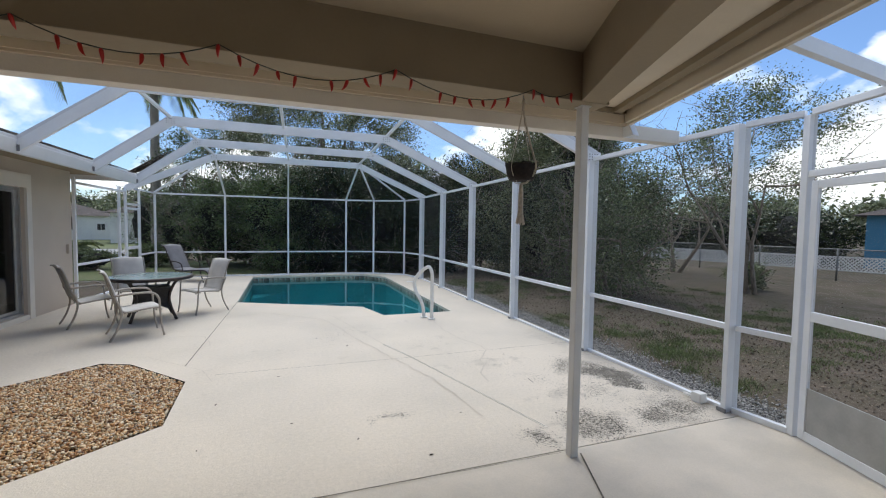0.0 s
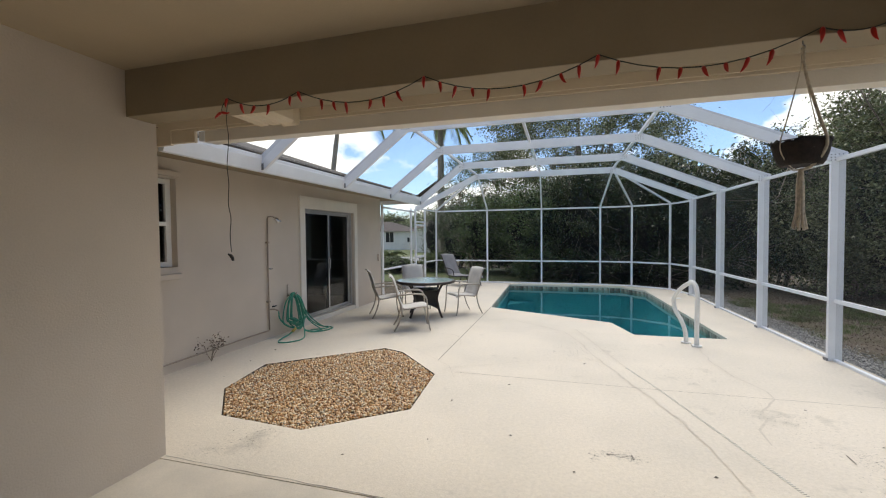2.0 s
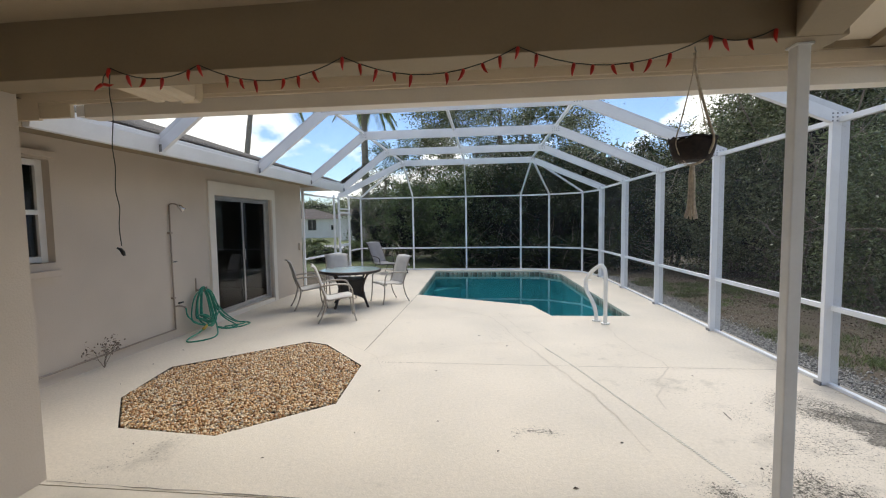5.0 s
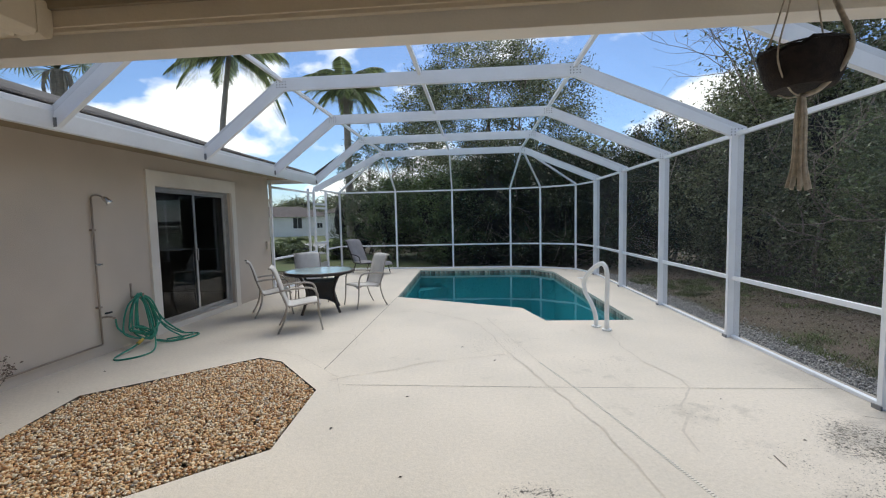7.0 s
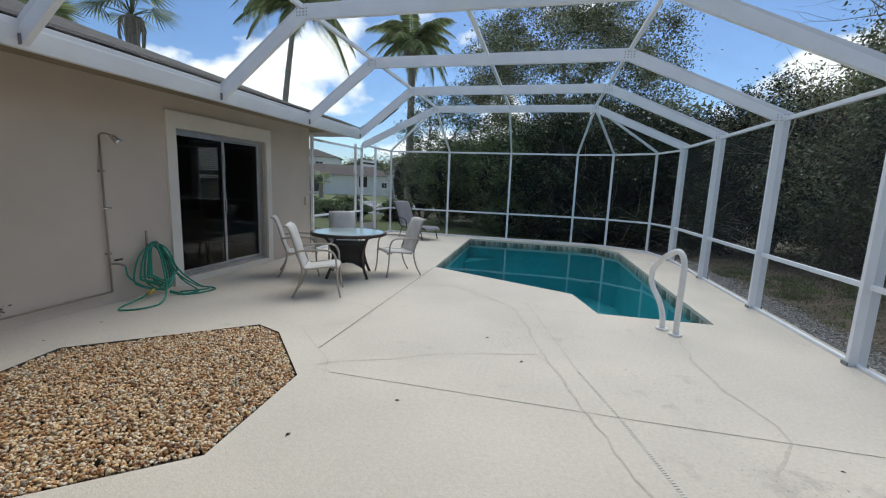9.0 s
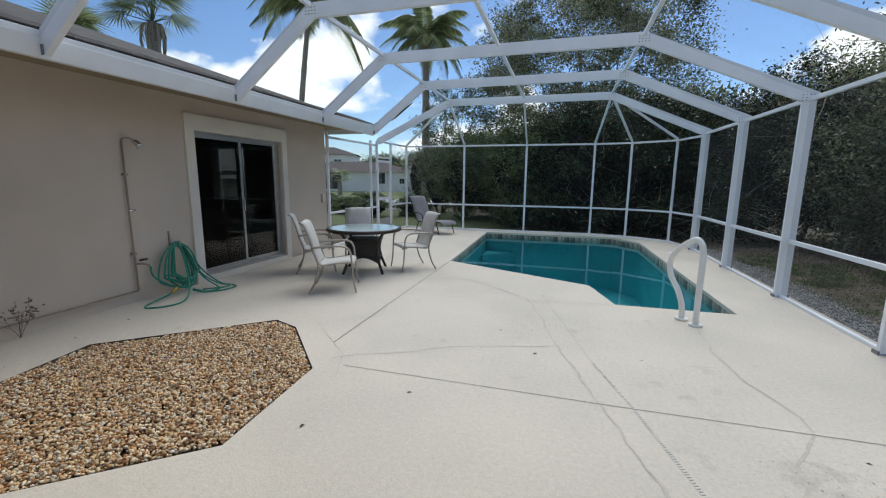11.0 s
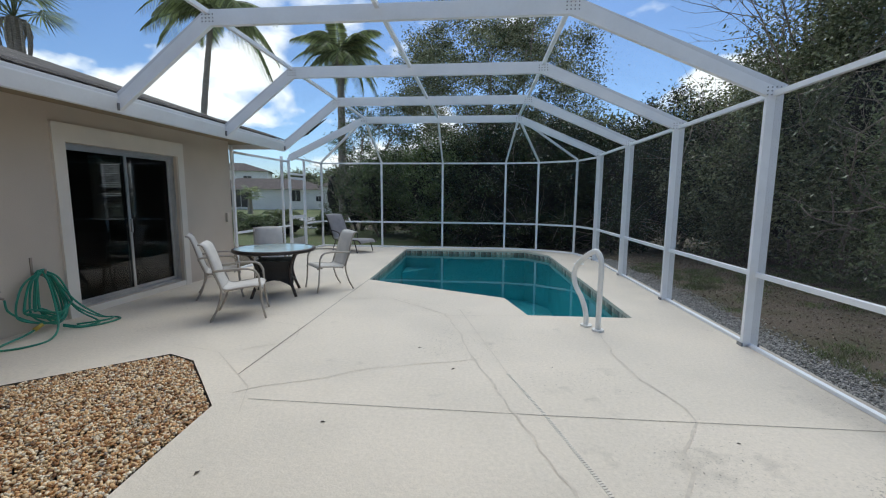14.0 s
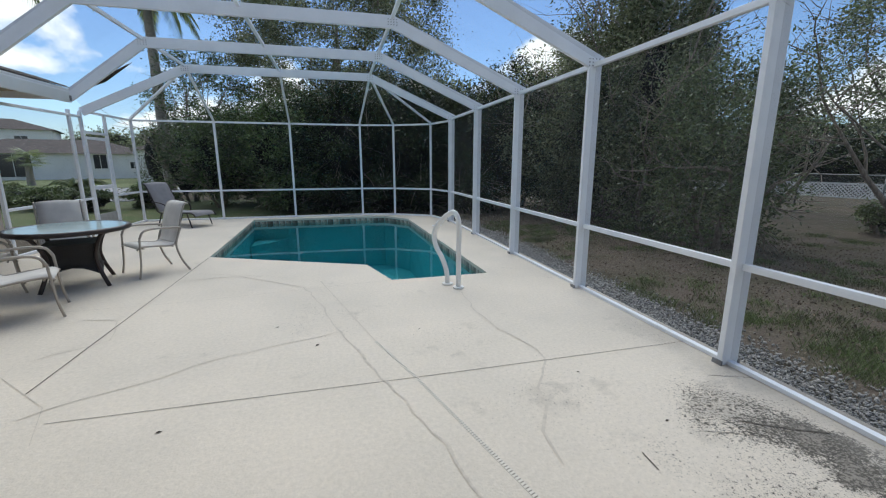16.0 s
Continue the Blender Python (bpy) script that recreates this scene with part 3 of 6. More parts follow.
# sliding door
door = thing("door_1", (WALL_X - 0.10, 8.025, 0.085), "closed aluminium sliding glass door with dark room behind", "door", kind="structure")
W, H = 0.935, 2.08
bm = bmesh.new()
for a, b in (((0, -W, 0.02), (0, W, 0.02)), ((0, -W, H - 0.02), (0, W, H - 0.02))):
    bar(bm, a, b, 0.10, 0.04)
for y in (-W + 0.02, W - 0.02):
    bar(bm, (0, y, 0.04), (0, y, H - 0.04), 0.04, 0.10, (1, 0, 0))
part("door_frame", bm, SILVER, door, "silver aluminium frame", 0.004)
for name, ya, yb, x in (("sliding_leaf", -W + 0.04, 0.03, 0.02), ("fixed_leaf", -0.03, W - 0.04, -0.02)):
    bm = bmesh.new()
    for z in (0.065, H - 0.06):
        bar(bm, (x, ya, z), (x, yb, z), 0.03, 0.045)
    for y in (ya + 0.022, yb - 0.022):
        bar(bm, (x, y, 0.088), (x, y, H - 0.083), 0.044, 0.03, (1, 0, 0))
    leaf = part(name, bm, SILVER, door, "silver aluminium leaf", 0.003)
    bm = bmesh.new()
    box(bm, x - 0.003, x + 0.003, ya + 0.044, yb - 0.044, 0.088, H - 0.083)
    g = part("pane", bm, GLASS, leaf, "dark reflecting glass")
    if name == "sliding_leaf":
        bm = bmesh.new()
        bar(bm, (x + 0.03, yb - 0.022, 0.9), (x + 0.03, yb - 0.022, 1.1), 0.02, 0.03, (1, 0, 0))
        part("door_handle", bm, SILVER, leaf, "", 0.004)

# window
win = thing("window_1", (WALL_X - 0.12, 3.97, 1.28), "white single-hung window set in the stucco wall", "window", kind="structure")
WHITE = surface("white_vinyl", (0.80, 0.80, 0.78), 0.4, var=0.03, bump=0.03)
bm = bmesh.new()
for z in (0.035, 0.53, 1.045):
    bar(bm, (0, -0.52, z), (0, 0.52, z), 0.06, 0.06 if z != 0.53 else 0.05)
for y in (-0.485, 0.485):
    bar(bm, (0.002, y, 0.0), (0.002, y, 1.08), 0.07, 0.062, (1, 0, 0))
part("window_frame", bm, WHITE, win, "white vinyl frame", 0.004)
for za, zb in ((0.066, 0.505), (0.556, 1.014)):
    bm = bmesh.new()
    box(bm, -0.006, 0.0, -0.45, 0.45, za, zb)
    part("pane", bm, GLASS, win)
bm = bmesh.new()
box(bm, 0.045, 0.115, -0.52, 0.52, -0.03, 0.0)
part("window_sill", bm, STUCCO, win)

# porch roof: ceiling, beams, soffit, fascia
SIDE = Vector((-0.375, -0.927))      # the porch's slanting side, seen from the front post inwards
A0 = Vector((2.17, 2.66))
A1 = A0 + SIDE * 6.1
OUT = Vector((0.927, -0.375))
F0, F1 = Vector((3.32, 3.50)), Vector((1.33, -2.99))
bm = bmesh.new()
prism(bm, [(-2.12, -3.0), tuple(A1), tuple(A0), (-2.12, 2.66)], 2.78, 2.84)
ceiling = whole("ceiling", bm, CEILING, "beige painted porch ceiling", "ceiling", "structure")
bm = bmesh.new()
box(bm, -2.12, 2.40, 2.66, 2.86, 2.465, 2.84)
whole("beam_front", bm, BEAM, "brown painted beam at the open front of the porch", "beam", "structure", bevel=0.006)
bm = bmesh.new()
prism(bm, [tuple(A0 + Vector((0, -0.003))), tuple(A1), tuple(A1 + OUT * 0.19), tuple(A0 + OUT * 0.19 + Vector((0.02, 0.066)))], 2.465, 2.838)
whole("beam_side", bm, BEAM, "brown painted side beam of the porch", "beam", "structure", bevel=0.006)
bm = bmesh.new()
prism(bm, [(-3.80, 2.862), (2.42, 2.862), tuple(A1 + OUT * 0.20), tuple(F1), tuple(F0), (-3.80, 3.50)], 2.745, 2.80)
whole("ceiling_soffit", bm, SOFFIT, "cream painted soffit under the porch eaves", "soffit", "structure")
fascia = thing("fascia_front", (0, 0, 0), "cream painted fascia board with moulding", "fascia", kind="structure")
for z0, z1, y0, y1 in ((2.60, 2.82, 3.50, 3.53), (2.62, 2.70, 3.485, 3.50), (2.70, 2.744, 3.46, 3.485)):
    bm = bmesh.new()
    box(bm, -2.7, F0.x - (3.5 - y0), y0, y1, z0, z1)
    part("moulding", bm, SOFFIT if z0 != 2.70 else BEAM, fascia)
fascia = thing("fascia_side", (0, 0, 0), "cream painted side fascia with moulding", "fascia", kind="structure")
SN = Vector((0.956, -0.293))
for z0, z1, a, b in ((2.60, 2.82, 0.0, 0.03), (2.62, 2.70, -0.04, 0.0), (2.70, 2.744, -0.17, -0.09)):
    bm = bmesh.new()
    q0, q1 = F0 - Vector((0, 0.04 if a < 0 else 0.0)), F1
    prism(bm, [tuple(q0 + SN * a), tuple(q1 + SN * a), tuple(q1 + SN * b), tuple(q0 + SN * b)], z0, z1)
    part("moulding", bm, SOFFIT if z0 != 2.70 else BEAM, fascia)
bm = bmesh.new()
prism(bm, [(3.40, 2.50), (3.52, 2.50), (3.60, 2.60), (3.60, 2.74), (3.52, 2.74)], 3.32, 3.39, "x")
whole("fascia_corner", bm, ALU, "white gutter end at the porch corner", "gutter", "structure", bevel=0.005)
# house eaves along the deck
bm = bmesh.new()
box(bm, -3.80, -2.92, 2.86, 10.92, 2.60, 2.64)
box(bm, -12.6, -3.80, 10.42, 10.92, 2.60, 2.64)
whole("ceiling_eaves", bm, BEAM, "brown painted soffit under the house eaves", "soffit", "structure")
bm = bmesh.new()
prism(bm, [(-2.92, 2.455), (-2.86, 2.455), (-2.845, 2.50), (-2.82, 2.60), (-2.82, 2.655), (-2.92, 2.655)], 3.55, 10.92, "y")
whole("fascia_eaves", bm, ALU, "white aluminium fascia gutter under the shingle roof", "fascia", "structure", bevel=0.004)
bm = bmesh.new()
box(bm, -12.6, -2.92, 10.92, 10.95, 2.50, 2.66)
whole("fascia_gable", bm, ALU, "white fascia at the end of the roof", "fascia", "structure")
bm = bmesh.new()
box(bm, -2.955, -2.925, 2.885, 3.55, 2.455, 2.744)
box(bm, -2.92, -2.705, 3.50, 3.53, 2.49, 2.82)
box(bm, -2.70, -2.43, 3.50, 3.532, 2.50, 2.598)
whole("fascia_return", bm, SOFFIT, "cream fascia return at the porch corner", "fascia", "structure")
# roofs
bm = bmesh.new()
r0 = [bm.verts.new(p) for p in ((-2.845, -9.6, 2.658), (-2.845, 10.98, 2.658), (-12.6, 10.98, 2.66), (-12.6, -9.6, 2.66), (-7.7, 6.1, 4.36), (-7.7, -4.7, 4.36))]
for f in ((0, 1, 4, 5), (1, 2, 4), (2, 3, 5, 4), (3, 0, 5), (0, 3, 2, 1)):
    bm.faces.new([r0[i] for i in f])
roof = whole("roof", bm, SHINGLE, "grey-brown weathered asphalt shingle roof", "roof", "structure")
bm = bmesh.new()
r1 = [bm.verts.new(p) for p in ((-2.9, 3.60, 2.83), (3.42, 3.60, 2.83), (1.42, -2.95, 2.83), (1.42, -9.6, 2.83), (-2.9, -9.6, 2.83), (-0.4, 0.6, 3.75), (-0.6, -9.6, 3.75))]
for f in ((0, 1, 5), (1, 2, 5), (2, 3, 6, 5), (3, 4, 6), (4, 0, 5, 6), (0, 4, 3, 2, 1)):
    bm.faces.new([r1[i] for i in f])
whole("roof_porch", bm, SHINGLE, "grey-brown weathered shingle roof over the porch", "roof", "structure")
for row, (xe, ze) in enumerate(((-2.855, 2.672), (-3.005, 2.726), (-3.155, 2.78))):
    for c in range(30):
        bm = bmesh.new()
        ya = 3.62 + c * 0.245 + (0.12 if row % 2 else 0)
        prism(bm, [(xe + 0.03, ze - 0.004), (xe + 0.03, ze + 0.008), (xe - 0.16, ze + 0.072), (xe - 0.16, ze + 0.056)], ya, ya + 0.238, "y")
        part("shingle", bm, SHINGLE, roof)

# porch post
bm = bmesh.new()
box(bm, 2.225, 2.287, 2.722, 2.784, -0.004, 2.463)
post = thing("porch_post", (0, 0, 0), "square grey-white metal post holding the porch beam", "post", kind="structure")
part("post", bm, GREYPOST, post, "", 0.006)
bm = bmesh.new()
box(bm, 2.217, 2.295, 2.714, 2.792, 2.455, 2.463)
part("top_plate", bm, GREYPOST, post)

# ---- screen enclosure ----
cage = thing("screen_enclosure", (0, 0, 0), "white aluminium pool cage with dark insect screen", "enclosure", kind="structure")
cage_roof = cage_walls = cage
ZE, ZM = 2.55, 0.765       # eave rail and waist rail


def member(name, parent, p, q, w, h, up=(0, 0, 1)):
    bm = bmesh.new()
    bar(bm, p, q, w, h, up)
    return part(name, bm, ALU, parent, "", 0.004)


def strip(path, depth):
    """Outline of a bent beam of that depth along a path in x and z."""
    up, dn = [], []
    for i, p in enumerate(path):
        p = Vector(p)
        d1 = (p - Vector(path[i - 1])).normalized() if i else None
        d2 = (Vector(path[i + 1]) - p).normalized() if i < len(path) - 1 else None
        n1, n2 = (Vector((-d.y, d.x)) if d else None for d in (d1, d2))
        m = (n1 + n2) / (1 + n1.dot(n2)) if n1 and n2 else (n1 or n2)
        up.append(p + m * depth / 2); dn.append(p - m * depth / 2)
    return [tuple(p) for p in up + dn[::-1]]


KNEE_R, KNEE_L, KNEE_Z = 2.12, -1.70, 3.42
for y in COL_Y:
    bm = bmesh.new()
    box(bm, COL_X - 0.075, COL_X + 0.075, y - 0.0235, y + 0.0235, 0.0, 2.56)
    col = part("column", bm, ALU, cage, "", 0.004)
    bm = bmesh.new()
    for dx in (-0.09, 0.075):
        box(bm, COL_X + dx, COL_X + dx + 0.015, y - 0.03, y + 0.05, 0.0, 0.035)
    part("bracket", bm, SCREW, col)
for i, y in enumerate(COL_Y[1:]):
    foot = (-2.86, 2.535) if i < 4 else (-3.67, 2.50)
    bm = bmesh.new()
    pts = strip([(4.15, 2.555), (KNEE_R, KNEE_Z), (KNEE_L, KNEE_Z), foot], 0.165)
    prism(bm, pts, y - 0.026, y + 0.026, "y")
    raf = part("rafter", bm, ALU, cage_roof, "", 0.004)
    for cx, cz in ((KNEE_R, KNEE_Z), (KNEE_L, KNEE_Z), (4.06, 2.58)):
        for a in range(4):
            for b2 in range(3):
                bm = bmesh.new()
                px, pz = cx - 0.06 + 0.04 * a, cz - 0.04 + 0.035 * b2
                box(bm, px - 0.006, px + 0.006, y - 0.030, y - 0.025, pz - 0.006, pz + 0.006)
                part("screw", bm, SCREW, cage_roof)
    if i < 4:
        bm = bmesh.new()
        box(bm, -2.83, -2.80, y - 0.032, y - 0.027, 2.47, 2.55)
        part("bracket", bm, SCREW, cage_roof)
ys = [3.60] + COL_Y[1:]
for ya, yb in zip(ys, ys[1:]):
    za = KNEE_Z + 0.055 if ya > 4 else 2.70
    for x in (KNEE_R, 0.15, KNEE_L):
        member("purlin", cage_roof, (x, ya + 0.026, za), (x, yb - 0.026, KNEE_Z + 0.055), 0.045, 0.05)
for ya, yb in zip(COL_Y, COL_Y[1:]):
    member("eave_rail", cage_walls, (COL_X, ya + 0.027, ZE), (COL_X, yb - 0.027, ZE), 0.05, 0.05)
    member("waist_rail", cage_walls, (COL_X, ya + 0.027, ZM), (COL_X, yb - 0.027, ZM), 0.05, 0.05)
    member("base_rail", cage_walls, (COL_X, ya + 0.027, 0.016), (COL_X, yb - 0.027, 0.016), 0.05, 0.032)
# far end and chamfer
SIDE_WALL = [(-3.765, 10.46), (-3.69, 12.40), (-3.675, 12.75), (-3.645, 13.60)]
END = [SIDE_WALL[2], SIDE_WALL[3], *CAGE_END, (COL_X, 12.86)]
for x, y in CAGE_END:
    member("post", cage_walls, (x, y, 0), (x, y, 2.54), 0.055, 0.055, (0, 1, 0))
for (xa, ya), (xb, yb) in zip(END, END[1:]):
    d = Vector((xb - xa, yb - ya, 0)).normalized() * 0.03
    for z in (2.515, ZM, 0.022):
        if (xa, ya) == SIDE_WALL[2] and z < 1:
            continue
        member("rail", cage_walls, Vector((xa, ya, z)) + d, Vector((xb, yb, z)) - d, 0.05, 0.045)
for k, x, z in ((0, KNEE_L, 0), (1, KNEE_L, 0), (2, 0.15, 0), (3, KNEE_R, 0), (4, KNEE_R, 0), (5, KNEE_R, 0)):
    member("hip_rafter", cage_roof, (x, 12.86, KNEE_Z + 0.03), (*CAGE_END[k], 2.545), 0.045, 0.05)
# side wall by the house, with a screen door
for x, y in SIDE_WALL:
    member("post", cage_walls, (x, y, 0), (x, y, 2.50), 0.05, 0.06, (0, 1, 0))
for (xa, ya), (xb, yb) in zip(SIDE_WALL[:2], SIDE_WALL[1:3]):
    for z in (2.40, ZM, 0.022):
        member("rail", cage_walls, (xa, ya + 0.031, z), (xb, yb - 0.031, z), 0.05, 0.045)
member("header", cage_walls, (-3.674, 12.78, 2.10), (-3.646, 13.57, 2.10), 0.05, 0.05)
# near side wall with a screen door by the porch
NEAR = [(COL_X, 2.93), (4.15, 2.46), (3.86, 1.53), (3.50, 0.39), (3.02, -1.14), (2.45, -2.95)]
for x, y in NEAR[1:]:
    member("post", cage_walls, (x, y, 0), (x, y, 2.53), 0.06, 0.06, (0.3, 0.95, 0))
for k, ((xa, ya), (xb, yb)) in enumerate(zip(NEAR, NEAR[1:])):
    d = Vector((xb - xa, yb - ya, 0)).normalized() * 0.032
    for z in (ZE, ZM, 0.022) if k != 1 else (ZE, 2.075):
        member("rail", cage_walls, Vector((xa, ya, z)) + d, Vector((xb, yb, z)) - d, 0.05, 0.05)
member("cross_rail", cage_roof, (2.93, 2.05, 2.80), (4.02, 1.95, 2.62), 0.05, 0.09)
member("cross_rail", cage_roof, (2.35, 0.1, 2.76), (3.42, 0.1, 2.60), 0.05, 0.05)
# gutter beam along the porch fascia
bm = bmesh.new()
prism(bm, [(3.535, 2.50), (3.66, 2.50), (3.67, 2.52), (3.67, 2.63), (3.535, 2.63)], -2.35, 4.04, "x")
beam_g = part("gutter_beam", bm, TRIM, cage_roof, "cream-white gutter beam on the porch fascia", 0.004)
bm = bmesh.new()
box(bm, -2.42, -2.352, 3.536, 3.64, 2.51, 2.60)
part("bracket", bm, ALU, beam_g, "", 0.006)


def screen_panel(corners, material, parent):
    bm = bmesh.new()
    bm.faces.new([bm.verts.new(c) for c in corners])
    return part("screen", bm, material, parent)


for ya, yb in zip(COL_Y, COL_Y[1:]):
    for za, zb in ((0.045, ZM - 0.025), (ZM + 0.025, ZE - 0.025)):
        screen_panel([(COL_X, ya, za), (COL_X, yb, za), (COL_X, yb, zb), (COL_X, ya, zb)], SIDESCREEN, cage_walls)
for (xa, ya), (xb, yb) in zip(END, END[1:]):
    for za, zb in ((0.045, ZM - 0.02), (ZM + 0.02, 2.49)):
        if (xa, ya) == SIDE_WALL[2]:
            continue
        screen_panel([(xa, ya, za), (xb, yb, za), (xb, yb, zb), (xa, ya, zb)], SCREEN, cage_walls)
for za, zb in ((0.045, ZM - 0.02), (ZM + 0.02, 2.38)):
    for (xa, ya), (xb, yb) in zip(SIDE_WALL[:2], SIDE_WALL[1:3]):
        screen_panel([(xa, ya, za), (xb, yb, za), (xb, yb, zb), (xa, ya, zb)], SCREEN, cage_walls)
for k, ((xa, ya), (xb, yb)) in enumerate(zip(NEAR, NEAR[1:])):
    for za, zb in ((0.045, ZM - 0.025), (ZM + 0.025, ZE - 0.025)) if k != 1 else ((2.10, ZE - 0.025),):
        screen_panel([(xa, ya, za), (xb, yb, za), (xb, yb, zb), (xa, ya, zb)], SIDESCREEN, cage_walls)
ZT = KNEE_Z + 0.08
for i, (ya, yb) in enumerate(zip(ys, ys[1:])):
    za = ZT if ya > 4 else 2.72
    lo = 2.60
    screen_panel([(4.10, ya, lo), (4.10, yb, lo), (KNEE_R, yb, ZT), (KNEE_R, ya, za)], ROOFSCREEN, cage_roof)
    screen_panel([(KNEE_R, ya, za), (KNEE_R, yb, ZT), (0.15, yb, ZT), (0.15, ya, za)], ROOFSCREEN, cage_roof)
    screen_panel([(0.15, ya, za), (0.15, yb, ZT), (KNEE_L, yb, ZT), (KNEE_L, ya, za)], ROOFSCREEN, cage_roof)
    screen_panel([(KNEE_L, ya, za), (KNEE_L, yb, ZT), (-2.84 if i < 4 else -3.64, yb, lo), (-2.84, ya, lo)], ROOFSCREEN, cage_roof)
knee_l, knee_m, knee_r = (KNEE_L, 12.86, ZT), (0.15, 12.86, ZT), (KNEE_R, 12.86, ZT)
E3 = [(x, y, 2.56) for x, y in CAGE_END]
for tri in ([(-3.67, 12.86, 2.55), E3[0], knee_l], [E3[0], E3[1], knee_l], [E3[1], E3[2], knee_m, knee_l], [E3[2], E3[3], knee_r, knee_m], [E3[3], E3[4], knee_r], [E3[4], E3[5], knee_r], [E3[5], (COL_X, 12.86, 2.60), knee_r]):
    screen_panel(tri, ROOFSCREEN, cage_roof)


# ---- garden furniture ----
SLING = surface("white_sling_cloth", (0.66, 0.63, 0.59), 0.7, var=0.05, scale=8, fine=220, bump=0.4, depth=0.002)
CHAIRFRAME = surface("champagne_chair_frame", (0.42, 0.38, 0.33), 0.4, 0.3, var=0.04, bump=0.03)
GREYSLING = surface("grey_sling_cloth", (0.30, 0.29, 0.30), 0.75, var=0.06, scale=8, fine=220, bump=0.4, depth=0.002)
DARKFRAME = surface("dark_brown_frame", (0.040, 0.030, 0.028), 0.4, 0.3, var=0.06, bump=0.03)
WICKER = surface("black_wicker", (0.018, 0.016, 0.016), 0.55, var=0.3, scale=60, fine=190, bump=0.8, depth=0.004, streak=(1, 1, 3))
TABLEGLASS = glassy("frosted_table_glass", (0.72, 0.85, 0.83), 0.45, 0.06, 0, 0, 1.5)
GLASSBODY = surface("pale_green_glass", (0.35, 0.46, 0.45), 0.12, var=0.05, bump=0.05)


def ribbon(bm, path, half, thick, sag=0.0):
    """A cloth strip along a path in x and z, from y=-half to half, with a little sag in the middle."""
    pts = smooth_path([(x, 0, z) for x, z in path], 5)
    n, m = len(pts), 5
    grid = {}
    for i, p in enumerate(pts):
        d = (pts[min(i + 1, n - 1)] - pts[max(i - 1, 0)]).normalized()
        nn = Vector((-d.z, 0, d.x))
        for j in range(m):
            u = j / (m - 1) * 2 - 1
            for s in (0, 1):
                q = p - nn * (sag * (1 - u * u) + s * thick)
                grid[i, j, s] = bm.verts.new((q.x, u * half, q.z))
    for i in range(n - 1):
        for j in range(m - 1):
            for s in (0, 1):
                bm.faces.new((grid[i, j, s], grid[i + 1, j, s], grid[i + 1, j + 1, s], grid[i, j + 1, s])).smooth = True
    for i in range(n - 1):
        for j in (0, m - 1):
            bm.faces.new((grid[i, j, 0], grid[i + 1, j, 0], grid[i + 1, j, 1], grid[i, j, 1]))
    for j in range(m - 1):
        for i in (0, n - 1):
            bm.faces.new((grid[i, j, 0], grid[i, j + 1, 0], grid[i, j + 1, 1], grid[i, j, 1]))


def tube_part(name, pts, r, material, parent, sides=8, steps=5, label="", closed=False):
    bm = bmesh.new()
    tube(bm, smooth_path(pts, steps) if steps else pts, r, sides, closed)
    return part(name, bm, material, parent, label)


def patio_chair(place, turn):
    """A sling chair that faces +x."""
    c = thing("patio_chair", place, "white sling patio chair with champagne metal frame at the round table", "chair", "chairs round the table", turn=turn)
    bm = bmesh.new()
    ribbon(bm, [(0.27, 0.385), (0.22, 0.415), (0.05, 0.395), (-0.12, 0.375), (-0.18, 0.40)], 0.235, 0.008, 0.015)
    part("seat", bm, SLING, c, "white woven sling seat")
    bm = bmesh.new()
    ribbon(bm, [(-0.185, 0.405), (-0.225, 0.50), (-0.275, 0.70), (-0.345, 0.90), (-0.40, 0.945)], 0.235, 0.008, 0.02)
    part("backrest", bm, SLING, c, "white woven sling back")
    for s in (-1, 1):
        y = 0.25 * s
        tube_part("side_rail", [(0.28, y, 0.375), (0.22, y, 0.41), (0.05, y, 0.40), (-0.13, y, 0.38), (-0.20, y, 0.43), (-0.25, y, 0.58), (-0.31, y, 0.80), (-0.36, y, 0.925), (-0.41, y, 0.945)], 0.012, CHAIRFRAME, c)
        tube_part("armrest", [(-0.27, 0.27 * s, 0.615), (-0.1, 0.285 * s, 0.635), (0.10, 0.285 * s, 0.64), (0.20, 0.285 * s, 0.61), (0.245, 0.285 * s, 0.53)], 0.015, CHAIRFRAME, c)
        tube_part("leg", [(0.245, 0.283 * s, 0.53), (0.255, 0.28 * s, 0.36), (0.27, 0.278 * s, 0.16), (0.30, 0.275 * s, 0.0)], 0.013, CHAIRFRAME, c)
        tube_part("leg", [(-0.265, 0.27 * s, 0.61), (-0.20, 0.268 * s, 0.45), (-0.19, 0.268 * s, 0.33), (-0.24, 0.27 * s, 0.15), (-0.32, 0.275 * s, 0.0)], 0.014, CHAIRFRAME, c)
    for x, z in ((0.20, 0.385), (-0.15, 0.365)):
        tube_part("stretcher", [(x, -0.25, z), (x, 0.25, z)], 0.010, CHAIRFRAME, c, steps=0)
    return c


first_chair = patio_chair((-1.82, 7.40, 0), 24)
for x, y, a in ((-2.74, 8.36, 32), (-2.48, 9.42, -59), (-1.27, 9.02, 222)):
    copy_thing(first_chair, pose(x, y, 0, 0, 0, a))


